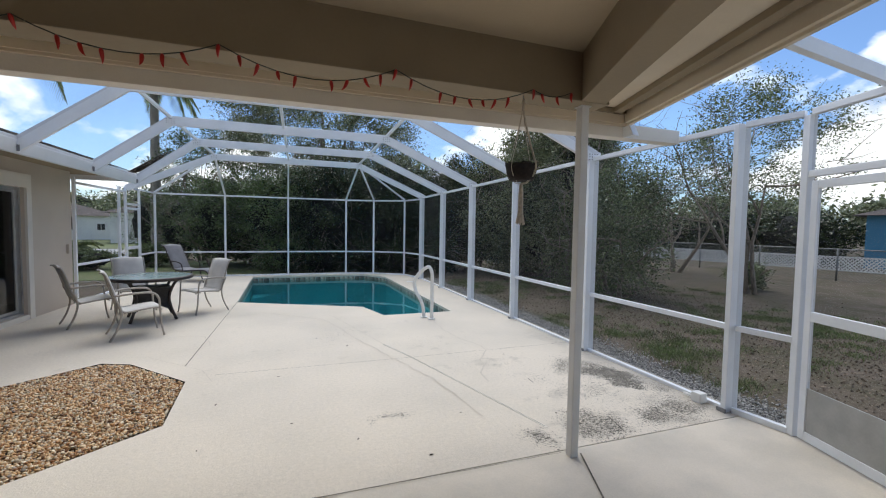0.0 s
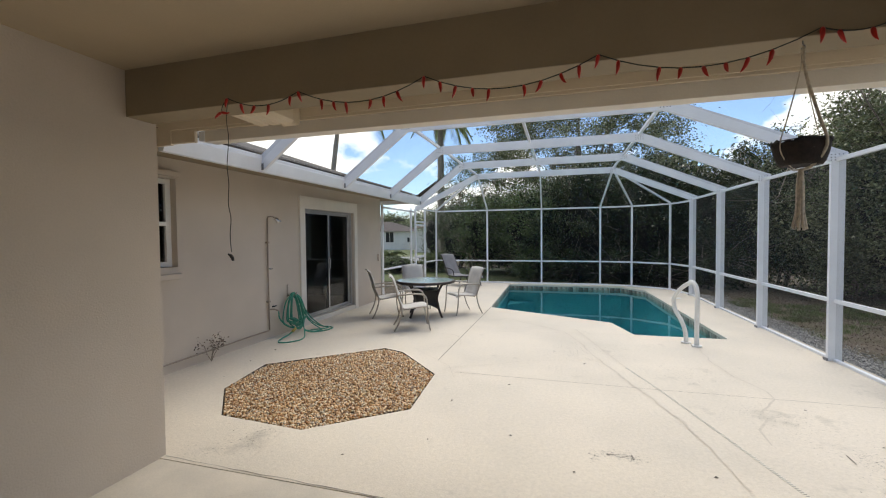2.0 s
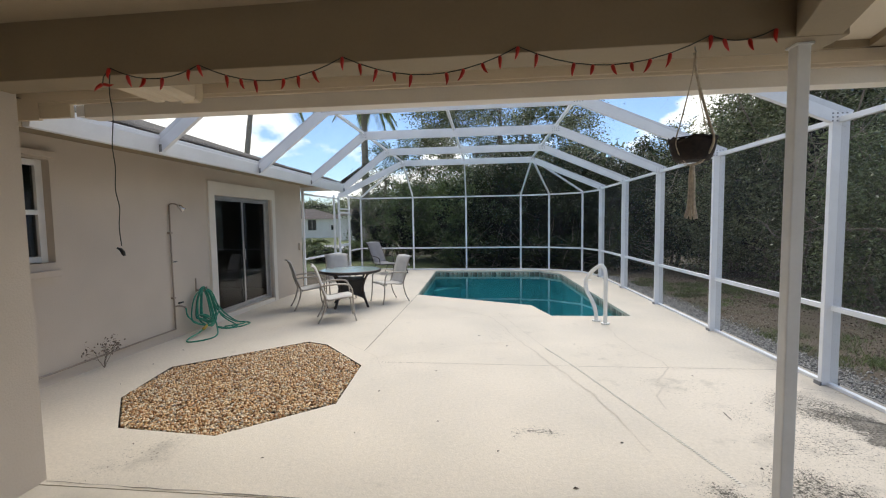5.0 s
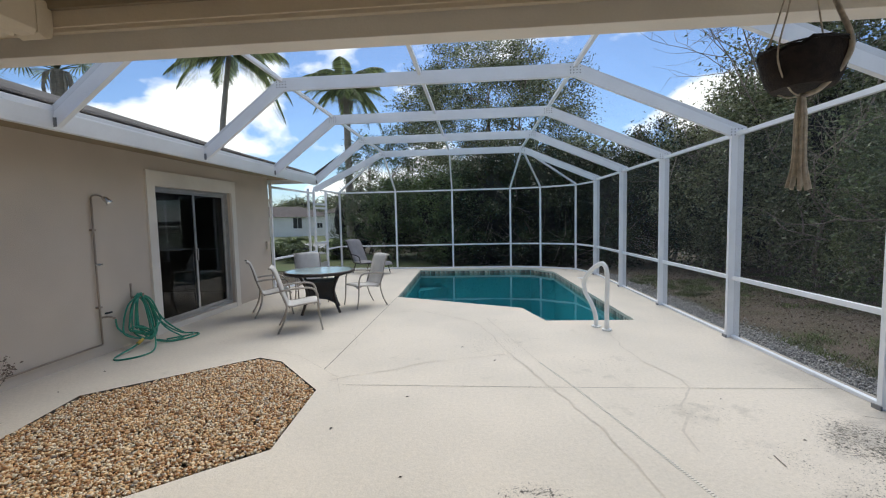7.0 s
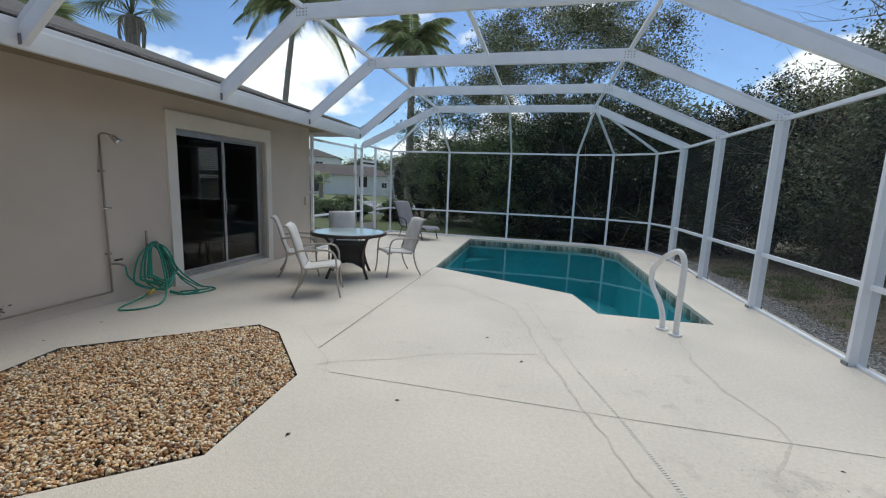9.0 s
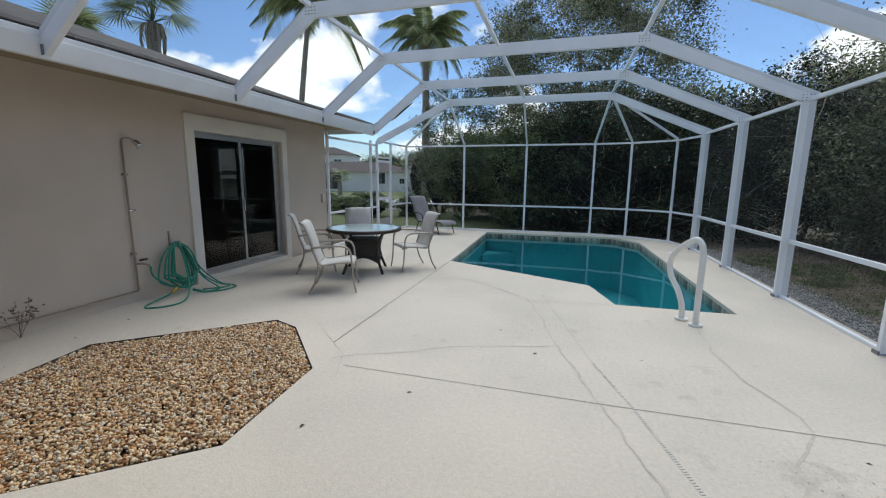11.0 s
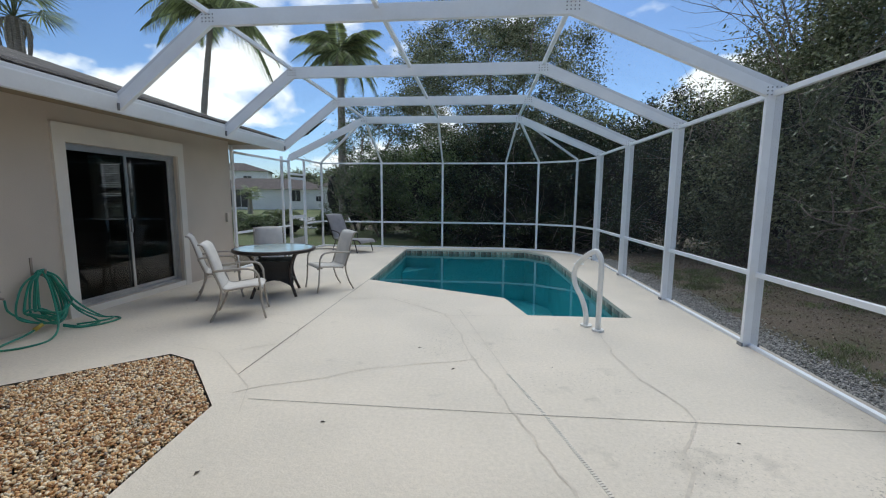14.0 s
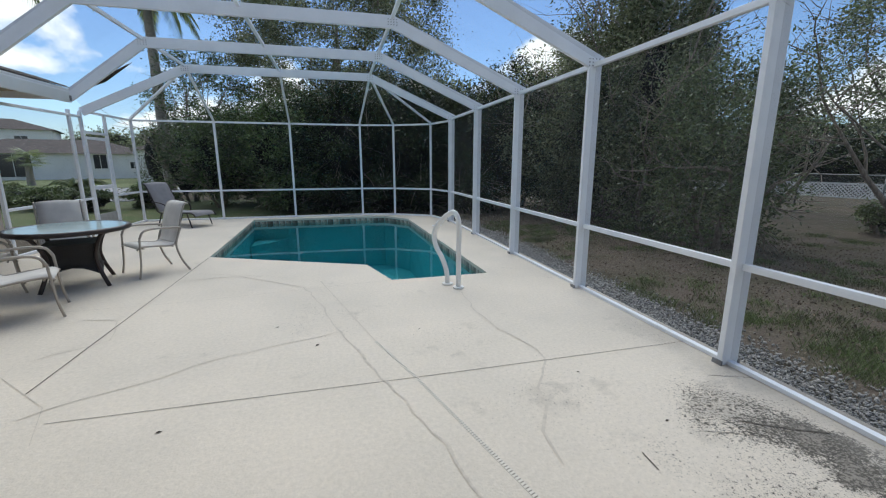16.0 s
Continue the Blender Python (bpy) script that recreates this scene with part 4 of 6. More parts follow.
def round_table(place):
    t = thing("patio_table", place, "round glass patio table on a flared black wicker base", "table")
    bm = bmesh.new()
    R = 0.61
    prof = [(R - 0.05, 0.685), (R - 0.01, 0.68), (R + 0.005, 0.70), (R, 0.725), (R - 0.03, 0.735), (R - 0.05, 0.73)]
    n = 56
    rings = [[bm.verts.new((r * math.cos(k * math.tau / n), r * math.sin(k * math.tau / n), z)) for r, z in prof] for k in range(n)]
    for k in range(n):
        a, b = rings[k], rings[(k + 1) % n]
        for i in range(len(prof)):
            bm.faces.new((a[i], b[i], b[(i + 1) % len(prof)], a[(i + 1) % len(prof)])).smooth = True
    part("rim", bm, DARKFRAME, t, "dark brown metal rim")
    bm = bmesh.new()
    prism(bm, [((R - 0.045) * math.cos(k * math.tau / n), (R - 0.045) * math.sin(k * math.tau / n)) for k in range(n)], 0.722, 0.730)
    part("tabletop", bm, GLASSBODY, t, "pale green frosted glass top")
    # wicker body: a square waist that flares to four feet
    bm = bmesh.new()
    levels = [(0.545, 0.265, 0.0), (0.47, 0.24, 0.0), (0.38, 0.222, 0.0), (0.29, 0.225, 0.0), (0.21, 0.245, 0.0), (0.14, 0.275, 0.0)]
    loops = []
    for z, h, _ in levels:
        loop = []
        for c in range(4):
            a0 = math.radians(45 + 90 * c)
            p0 = Vector((math.cos(a0), math.sin(a0))) * h * 1.414
            a1 = math.radians(135 + 90 * c)
            p1 = Vector((math.cos(a1), math.sin(a1))) * h * 1.414
            for k in range(6):
                f = k / 6
                p = p0.lerp(p1, f)
                lift = 0.12 * math.sin(math.pi * f) if z == 0.14 else (0.05 * math.sin(math.pi * f) if z == 0.21 else 0)
                loop.append(bm.verts.new((p.x, p.y, z + lift)))
        loops.append(loop)
    for a, b in zip(loops, loops[1:]):
        for k in range(24):
            bm.faces.new((a[k], a[(k + 1) % 24], b[(k + 1) % 24], b[k]))
    bm.faces.new(loops[0])
    part("wicker_body", bm, WICKER, t, "black woven wicker body")
    for c in range(4):
        a = math.radians(45 + 90 * c)
        ux, uy = math.cos(a), math.sin(a)
        tube_part("leg", [(ux * 0.55, uy * 0.55, 0.69), (ux * 0.46, uy * 0.46, 0.66), (ux * 0.385, uy * 0.385, 0.56), (ux * 0.33, uy * 0.33, 0.44), (ux * 0.318, uy * 0.318, 0.33), (ux * 0.365, uy * 0.365, 0.17), (ux * 0.45, uy * 0.45, 0.0)], 0.023, DARKFRAME, t)
    return t


table = round_table((-1.95, 8.56, 0))
table.rotation_euler.z = radians(20)


def lounger(place, turn):
    c = thing("chaise_lounge", place, "grey sling chaise lounge with dark frame by the pool", "lounger", turn=turn)
    bm = bmesh.new()
    ribbon(bm, [(0.78, 0.26), (0.68, 0.345), (0.35, 0.34), (0.0, 0.31), (-0.28, 0.35)], 0.28, 0.009, 0.02)
    part("seat", bm, GREYSLING, c, "grey woven sling seat")
    bm = bmesh.new()
    ribbon(bm, [(-0.28, 0.35), (-0.38, 0.55), (-0.52, 0.85), (-0.60, 0.98), (-0.68, 1.0)], 0.28, 0.009, 0.02)
    part("backrest", bm, GREYSLING, c, "grey woven sling back")
    for s in (-1, 1):
        y = 0.295 * s
        tube_part("side_rail", [(0.80, y, 0.25), (0.69, y, 0.335), (0.35, y, 0.33), (0.0, y, 0.30), (-0.29, y, 0.34), (-0.39, y, 0.54), (-0.53, y, 0.85), (-0.61, y, 0.98), (-0.69, y, 1.0)], 0.014, DARKFRAME, c)
        tube_part("leg", [(0.55, y, 0.335), (0.60, y, 0.18), (0.66, y, 0.0)], 0.014, DARKFRAME, c)
        tube_part("leg", [(-0.20, y, 0.33), (-0.26, y, 0.18), (-0.34, y, 0.0)], 0.014, DARKFRAME, c)
        tube_part("armrest", [(-0.42, 0.32 * s, 0.58), (-0.2, 0.33 * s, 0.56), (-0.02, 0.33 * s, 0.50), (0.02, 0.32 * s, 0.32)], 0.014, DARKFRAME, c)
    return c


lounger((-2.50, 13.85, 0), -30)

# ---- pool rail ----
POWDER = surface("white_powder_coat", (0.80, 0.80, 0.78), 0.35, var=0.03, bump=0.03)
rail = thing("pool_handrail", (2.63, 7.22, 0), "white looped pool handrail standing on the deck edge", "handrail")
ex, ey = -0.45, 0.893
tube_part("rail", [(ex * s, ey * s, z) for s, z in ((0, 0.0), (0, 0.45), (0.0, 0.78), (0.05, 0.90), (0.14, 0.91), (0.33, 0.79), (0.45, 0.64), (0.43, 0.47), (0.30, 0.32), (0.22, 0.17), (0.20, 0.0))], 0.031, POWDER, rail, sides=14, steps=6)
for s in (0, 0.20):
    bm = bmesh.new()
    prism(bm, [(ex * s + 0.068 * math.cos(k * math.tau / 20), ey * s + 0.068 * math.sin(k * math.tau / 20)) for k in range(20)], 0.0, 0.022)
    part("base_flange", bm, POWDER, rail, "", 0.006)

# ---- wall fittings ----
COPPER = surface("painted_pipe", (0.36, 0.295, 0.24), 0.5, 0.2, var=0.08, bump=0.05)
CHROME = surface("chrome", (0.75, 0.75, 0.74), 0.18, 1.0, var=0.03, bump=0)
BRASS = surface("yellow_brass", (0.62, 0.45, 0.10), 0.35, 0.6, var=0.08, bump=0)
HOSE = surface("green_hose", (0.03, 0.28, 0.19), 0.4, var=0.12, scale=10, fine=80, bump=0.05)
BLACK = surface("black_plastic", (0.015, 0.014, 0.014), 0.5, bump=0)
px = WALL_X + 0.03
shower = thing("outdoor_shower", (0, 0, 0), "outdoor shower of thin painted pipe on the stucco wall", "shower")
tube_part("riser_pipe", [(px, 6.08, 0.14), (px, 6.075, 1.0), (px, 6.08, 1.93)], 0.011, COPPER, shower, steps=0)
tube_part("shower_arm", [(px, 6.08, 1.92), (px + 0.005, 6.085, 1.955), (px + 0.03, 6.105, 1.97), (px + 0.06, 6.135, 1.965), (px + 0.085, 6.155, 1.945)], 0.010, COPPER, shower)
bm = bmesh.new()
tube(bm, [(px + 0.08, 6.15, 1.95), (px + 0.10, 6.17, 1.925), (px + 0.115, 6.185, 1.90), (px + 0.13, 6.20, 1.875)], [0.022, 0.034, 0.032, 0.046], 14)
part("shower_head", bm, CHROME, shower, "chrome shower head")
tube_part("supply_pipe", [(px, 6.08, 0.14), (px, 5.0, 0.13), (px, 4.0, 0.12), (px, 2.9, 0.12)], 0.011, COPPER, shower, steps=0)
tube_part("valve", [(px, 6.075, 1.13), (px + 0.05, 6.075, 1.13)], 0.014, CHROME, shower, steps=0)
tube_part("valve_handle", [(px + 0.045, 6.03, 1.13), (px + 0.045, 6.12, 1.13)], 0.009, CHROME, shower, steps=0)
for z in (0.6, 1.55):
    bm = bmesh.new()
    box(bm, WALL_X, WALL_X + 0.045, 6.052, 6.102, z - 0.012, z + 0.012)
    part("pipe_clip", bm, COPPER, shower)
spig = thing("hose_spigot", (0, 0, 0), "brass garden tap with a dark handle on the wall", "tap")
tube_part("tap_body", [(px - 0.02, 6.09, 0.47), (px + 0.05, 6.14, 0.47), (px + 0.09, 6.19, 0.44)], 0.013, COPPER, spig)
tube_part("tap_handle", [(px + 0.05, 6.10, 0.52), (px + 0.05, 6.19, 0.52)], 0.012, BLACK, spig, steps=0)

hose = thing("garden_hose", (0, 0, 0), "coiled green garden hose hung on a wall hook", "hose")
hx, hy, hz = WALL_X + 0.10, 6.58, 0.66
rr = random.Random(4)
for k in range(9):
    wl_, wr = 0.10 + 0.026 * k + rr.uniform(-0.03, 0.02), 0.10 + 0.016 * k + rr.uniform(-0.02, 0.03)
    low = 0.05 + 0.04 * (k % 4) + rr.uniform(0, 0.03)
    dx = 0.016 * (k % 4)
    top = (hx + 0.3 * dx, hy + 0.012 * (k - 4), hz + 0.012 * (k % 3))
    tube_part("hose_loop", [top, (hx + 0.02 + dx, hy + 0.62 * wr, hz - 0.09), (hx + 0.05 + dx, hy + wr, hz - 0.34), (hx + 0.09 + dx, hy + 0.8 * wr, low + 0.06),
                            (hx + 0.12 + dx, hy + 0.02, low), (hx + 0.09 + dx, hy - 0.85 * wl_, low + 0.10), (hx + 0.05 + dx, hy - wl_, hz - 0.38), (hx + 0.02 + dx, hy - 0.62 * wl_, hz - 0.11), top], 0.0105, HOSE, hose, sides=7, steps=7)
floor_loops = [
    [(hx + 0.06, hy + 0.10, 0.55), (hx + 0.14, hy + 0.20, 0.25), (hx + 0.28, hy + 0.36, 0.06), (hx + 0.42, hy + 0.48, 0.014), (hx + 0.52, hy + 0.42, 0.012), (hx + 0.50, hy + 0.22, 0.012), (hx + 0.36, hy + 0.06, 0.012), (hx + 0.22, hy, 0.04)],
    [(hx + 0.06, hy + 0.08, 0.60), (hx + 0.15, hy + 0.22, 0.20), (hx + 0.30, hy + 0.32, 0.03), (hx + 0.40, hy + 0.26, 0.012), (hx + 0.34, hy + 0.10, 0.012), (hx + 0.2, hy + 0.02, 0.05)],
    [(hx + 0.07, hy + 0.06, 0.62), (hx + 0.16, hy + 0.24, 0.26), (hx + 0.30, hy + 0.40, 0.05), (hx + 0.44, hy + 0.42, 0.034), (hx + 0.46, hy + 0.28, 0.034), (hx + 0.28, hy + 0.1, 0.03)],
    [(hx + 0.05, hy - 0.01, 0.68), (hx + 0.13, hy - 0.02, 0.52), (hx + 0.22, hy - 0.06, 0.28), (hx + 0.34, hy - 0.16, 0.08), (hx + 0.46, hy - 0.36, 0.014), (hx + 0.44, hy - 0.58, 0.012), (hx + 0.28, hy - 0.70, 0.012), (hx + 0.17, hy - 0.58, 0.012), (hx + 0.18, hy - 0.36, 0.05), (hx + 0.20, hy - 0.24, 0.10)],
    [(px + 0.09, 6.19, 0.43), (px + 0.10, 6.21, 0.30), (px + 0.14, 6.34, 0.17), (px + 0.22, 6.46, 0.11), (px + 0.26, 6.60, 0.13), (px + 0.20, 6.72, 0.26)],
]
for pts in floor_loops:
    tube_part("hose_loop", pts, 0.0105, HOSE, hose, sides=7, steps=7)
tube_part("hose_coupling", [(hx + 0.20, hy - 0.20, 0.12), (hx + 0.19, hy - 0.28, 0.08)], 0.022, BRASS, hose, sides=10, steps=0, label="yellow hose coupling")
hook = thing("hose_hook", (WALL_X, hy, 0.66), "small metal hose hook on the wall", "hook")
bm = bmesh.new()
box(bm, 0, 0.01, -0.012, 0.012, -0.05, 0.16)
part("plate", bm, COPPER, hook)
tube_part("arm", [(0.0, 0, -0.02), (0.08, 0, -0.03), (0.16, 0, -0.02), (0.18, 0, 0.03)], 0.012, COPPER, hook)

outlet = thing("wall_outlet", (WALL_X, 10.25, 1.10), "small grey weatherproof box at the wall corner", "outlet box")
bm = bmesh.new()
box(bm, 0, 0.05, -0.05, 0.05, -0.09, 0.09)
part("cover", bm, STUCCO, outlet, "", 0.008)

# ---- porch: string lights, hanging basket ----
CORD = surface("dark_cord", (0.02, 0.028, 0.02), 0.6, bump=0)
CHILI = surface("red_plastic_chili", (0.50, 0.018, 0.012), 0.35, var=0.15, scale=30, bump=0.05)
ROPE = surface("cream_macrame", (0.62, 0.55, 0.44), 0.9, var=0.15, scale=40, fine=150, bump=0.6)
POT = surface("dark_basket", (0.022, 0.013, 0.010), 0.8, var=0.35, scale=30, fine=120, bump=0.8)
lights = thing("string_lights", (0, 2.652, 2.47), "string of red chili-pepper lights tacked along the porch beam", "string lights")
hooks = [(-1.255, 0.032), (-0.745, 0.022), (0.04, 0.020), (0.92, 0.022), (1.80, 0.022), (2.08, 0.035)]
cord, drops = [], []
for (xa, za), (xb, zb) in zip(hooks, hooks[1:]):
    k = 10
    for i in range(k):
        f = i / k
        cord.append((xa + (xb - xa) * f, 0, za + (zb - za) * f - 0.50 * (xb - xa) * f * (1 - f)))
cord.append((hooks[-1][0], 0, hooks[-1][1]))
tube_part("cord", cord, 0.0028, CORD, lights, sides=6, steps=0, label="dark green cord")
rr = random.Random(8)
bm = bmesh.new()
tube(bm, [(0, 0, 0), (0.001, 0, -0.008), (0.002, 0, -0.02), (0.004, 0, -0.035), (0.009, 0, -0.05), (0.016, 0, -0.062)], [0.005, 0.0095, 0.0095, 0.008, 0.005, 0.001], 8)
chili = solid("chili_bulb", bm, CHILI)
for k in range(33):
    x = -1.235 + k * 0.1035
    j = min(range(len(cord)), key=lambda i: abs(cord[i][0] - x))
    ob = new("chili_bulb", chili)
    ob.parent = lights
    ob.matrix_basis = pose(cord[j][0], -0.006, cord[j][2] - 0.002, rr.uniform(-12, 12), rr.uniform(-22, 22), rr.uniform(0, 360))
tube_part("cord_drop", [(-1.255, 0, 0.032), (-1.268, 0, -0.1), (-1.256, 0, -0.22), (-1.272, 0, -0.38), (-1.262, 0, -0.5), (-1.27, 0, -0.62), (-1.252, 0, -0.72), (-1.262, 0, -0.82), (-1.255, 0, -0.93)], 0.0024, CORD, lights, sides=6, label="loose hanging cord")
tube_part("cord_drop", [(-1.255, 0, 0.032), (-1.295, 0, -0.01), (-1.305, 0, -0.05)], 0.0024, CORD, lights, sides=6)
bm = bmesh.new()
tube(bm, [(-1.275, -0.01, -0.94), (-1.262, 0, -0.95), (-1.25, 0, -0.965), (-1.242, 0, -0.985)], [0.004, 0.009, 0.011, 0.007], 8)
part("plug", bm, BLACK, lights, "black plug")
for k in range(2):
    ob = new("chili_bulb", chili)
    ob.parent = lights
    ob.matrix_basis = pose(-1.305, 0, -0.05, 0, 70 - 140 * k, 0)

bx, by, bz = 1.757, 2.70, 2.02
basket = thing("hanging_basket", (bx, by, bz), "dark fibre hanging basket in a cream macrame holder, empty", "hanging basket")
bm = bmesh.new()
prof = [(0.166, 0.0), (0.160, 0.016), (0.156, -0.03), (0.145, -0.08), (0.130, -0.125), (0.112, -0.150), (0.0, -0.156)]
n = 28
rings = [[bm.verts.new((r * (1 + 0.03 * math.sin(5 * k + 9 * z)) * math.cos(k * math.tau / n), r * (1 + 0.03 * math.sin(5 * k)) * math.sin(k * math.tau / n), z + (0.012 * math.sin(3 * k) + 0.010 * math.sin(7.3 * k) if z > -0.01 else 0.0))) for r, z in prof[:-1]] for k in range(n)]
for k in range(n):
    a, b = rings[k], rings[(k + 1) % n]
    for i in range(len(prof) - 2):
        bm.faces.new((a[i], b[i], b[i + 1], a[i + 1])).smooth = True
bm.faces.new([r[-1] for r in rings])
part("bowl", bm, POT, basket, "dark brown fibre bowl")
bm = bmesh.new()
prism(bm, [(0.15 * math.cos(k * math.tau / 20), 0.15 * math.sin(k * math.tau / 20)) for k in range(20)], -0.05, -0.03)
part("soil", bm, POT, basket)
tube_part("wire_rim", [(0.163 * math.cos(k * math.tau / 24), 0.163 * math.sin(k * math.tau / 24), 0.012) for k in range(24)], 0.004, BLACK, basket, sides=6, steps=0, closed=True)
for k in range(4):
    a = math.radians(25 + 90 * k)
    ca, sa = math.cos(a), math.sin(a)
    r1 = 0.010 if k == 3 else 0.0035
    tube_part("rope", [(0.004 * ca, 0.004 * sa, 0.65), (0.02 * ca, 0.02 * sa, 0.48), (0.11 * ca, 0.11 * sa, 0.17), (0.166 * ca, 0.166 * sa, 0.0), (0.145 * ca, 0.145 * sa, -0.09), (0.07 * ca, 0.07 * sa, -0.165), (0.0, 0.0, -0.18)], r1, ROPE, basket, sides=8)
for k in range(9):
    a = math.tau * k / 9
    tube_part("tassel_strand", [(0.006 * math.cos(a), 0.006 * math.sin(a), -0.17), (0.016 * math.cos(a), 0.016 * math.sin(a), -0.28), (0.02 * math.cos(a), 0.02 * math.sin(a), -0.46), (0.04 * math.cos(a), 0.04 * math.sin(a), -0.58 + 0.012 * math.sin(7 * k))], 0.008, ROPE, basket, sides=6)
tube_part("hook", [(0, 0, 0.692), (0, 0, 0.67), (0.014, 0, 0.65), (0, 0, 0.635), (-0.01, 0, 0.645)], 0.004, SCREW, basket, sides=6)

basket.scale = (0.64, 0.64, 0.64)
hookc = thing("ceiling_hook", (1.50, 1.80, 2.78), "small dark plant hook screwed into the porch ceiling", "hook")
tube_part("hook", [(0, 0, 0), (0, 0, -0.03), (0.012, 0, -0.045), (0, 0, -0.06), (-0.012, 0, -0.05)], 0.004, BLACK, hookc, sides=6)

# roll-up shade housing under the soffit
shade = thing("shade_housing", (0, 0, 0), "cream ribbed downspout box under the porch soffit", "downspout")
for k in range(3):
    bm = bmesh.new()
    x = -1.65 + 0.112 * k
    prism(bm, [(x, 2.57), (x + 0.02, 2.545), (x + 0.09, 2.545), (x + 0.11, 2.57), (x + 0.11, 2.74), (x, 2.74)], 2.87, 3.40, "y")
    part("rib", bm, SOFFIT, shade, "", 0.004)
bm = bmesh.new()
prism(bm, [(3.402, 2.56), (3.44, 2.54), (3.475, 2.56), (3.484, 2.61), (3.484, 2.69), (3.455, 2.735), (3.402, 2.735)], -1.45, -1.315, "x")
part("elbow", bm, SOFFIT, shade, "", 0.006)

vb = thing("valve_box", (4.0, 3.16, 0), "small white plastic fitting beside the screen base rail", "fitting")
bm = bmesh.new()
box(bm, -0.045, 0.045, -0.05, 0.05, 0.0, 0.095)
part("body", bm, POWDER, vb, "", 0.012)
tube_part("pipe", [(0.0, 0.05, 0.03), (0.0, 0.16, 0.025)], 0.014, POWDER, vb, steps=0)
skim = thing("skimmer_lid", (3.55, 12.2, 0), "round white skimmer lid in the deck", "lid")
bm = bmesh.new()
prism(bm, [(0.12 * math.cos(k * math.tau / 24), 0.12 * math.sin(k * math.tau / 24)) for k in range(24)], 0.0, 0.006)
part("lid", bm, POWDER, skim)

# screen doors
# the plate stands in shadow; that shade is put into its grey
KICK = surface("shade_toned_kick_plate", (0.42, 0.42, 0.40), 0.5, var=0.08, bump=0.05)
def screen_door(place, turn, label, w=0.88):
    d = thing("screen_door", place, label, "door", "screen doors", turn=turn)
    h = 2.02
    for y in (0.03, w - 0.03):
        bm = bmesh.new(); bar(bm, (0, y, 0.01), (0, y, h), 0.055, 0.03, (1, 0, 0)); part("stile", bm, ALU, d, "", 0.004)
    for z, hh in ((h - 0.03, 0.06), (0.98, 0.075), (0.045, 0.07)):
        bm = bmesh.new(); bar(bm, (0, 0.058, z), (0, w - 0.058, z), 0.03, hh); part("rail", bm, ALU, d, "", 0.004)
    for za, zb in ((0.42, 0.94), (1.02, h - 0.06)):
        bm = bmesh.new()
        bm.faces.new([bm.verts.new(p) for p in ((0, 0.058, za), (0, w - 0.058, za), (0, w - 0.058, zb), (0, 0.058, zb))])
        part("screen", bm, SCREEN, d)
    bm = bmesh.new(); box(bm, -0.006, 0.006, 0.058, w - 0.058, 0.08, 0.42); part("kick_plate", bm, KICK, d, "kick plate, its shade put into the grey")
    tube_part("door_handle", [(-0.03, 0.08, 0.95), (-0.05, 0.10, 0.98), (-0.03, 0.12, 1.02)], 0.009, SILVER, d, sides=8)
    return d


screen_door((3.872, 1.57, 0), -17.4, "white aluminium screen door with a kick plate, closed")
screen_door((-3.674, 12.775, 0), -2, "white aluminium screen door beside the pool, closed", 0.80)

# window on the room's far side, with a blind, seen through the sliding glass
win2 = thing("window_2", (-6.19, 10.34, 1.02), "white window in the end wall of the dim room", "window", kind="structure")
bm = bmesh.new()
for z in (0.03, 0.61, 1.19):
    bar(bm, (-0.43, 0, z), (0.43, 0, z), 0.05, 0.06)
for x in (-0.40, 0.40):
    bar(bm, (x, 0.002, 0.0), (x, 0.002, 1.22), 0.06, 0.052, (0, 1, 0))
part("window_frame", bm, WHITE, win2)
blind = thing("window_blind", (-6.19, 10.19, 0), "lowered pale slatted blind over the room window", "blind")
PALE = leafy("pale_blind", (0.82, 0.81, 0.78), (0.74, 0.73, 0.70), 0.6, 0.16)
bm = bmesh.new()
bar(bm, (-0.45, 0, 0), (0.45, 0, 0), 0.048, 0.003, (0, -1.3, 1))
slat_mesh = solid("slat", bm, PALE)
for k in range(28):
    ob = new("slat", slat_mesh)
    ob.matrix_basis = pose(0, 0, 2.24 - 0.044 * k)
    ob.parent = blind
bm = bmesh.new()
box(bm, -0.45, 0.45, -0.02, 0.02, 2.265, 2.31)
part("head_rail", bm, PALE, blind)

# fallen palm frond on the screen roof
DEAD = surface("dead_frond", (0.075, 0.055, 0.04), 0.9, var=0.3, scale=20, bump=0.2, island=0.3)
frond = thing("fallen_frond", (-2.95, 12.0, 2.93), "dead dark palm frond lying on the screen roof", "palm frond")
rr = random.Random(12)
for k in range(26):
    bm = bmesh.new()
    a = rr.uniform(-0.5, 0.5)
    x0, x1 = rr.uniform(-0.45, 0.1), rr.uniform(0.2, 0.6)
    tube(bm, [(x0, 0.35 * x0 + a * 0.2, 0.55 * x0 + 0.03), (0.5 * (x0 + x1), 0.02 + a * 0.35, 0.28 * (x0 + x1) + rr.uniform(0.03, 0.10)), (x1, a * 0.5 - 0.1, 0.6 * x1 + rr.uniform(0.02, 0.08))], [0.012, 0.02, 0.004], 5)
    part("leaflet", bm, DEAD, frond)

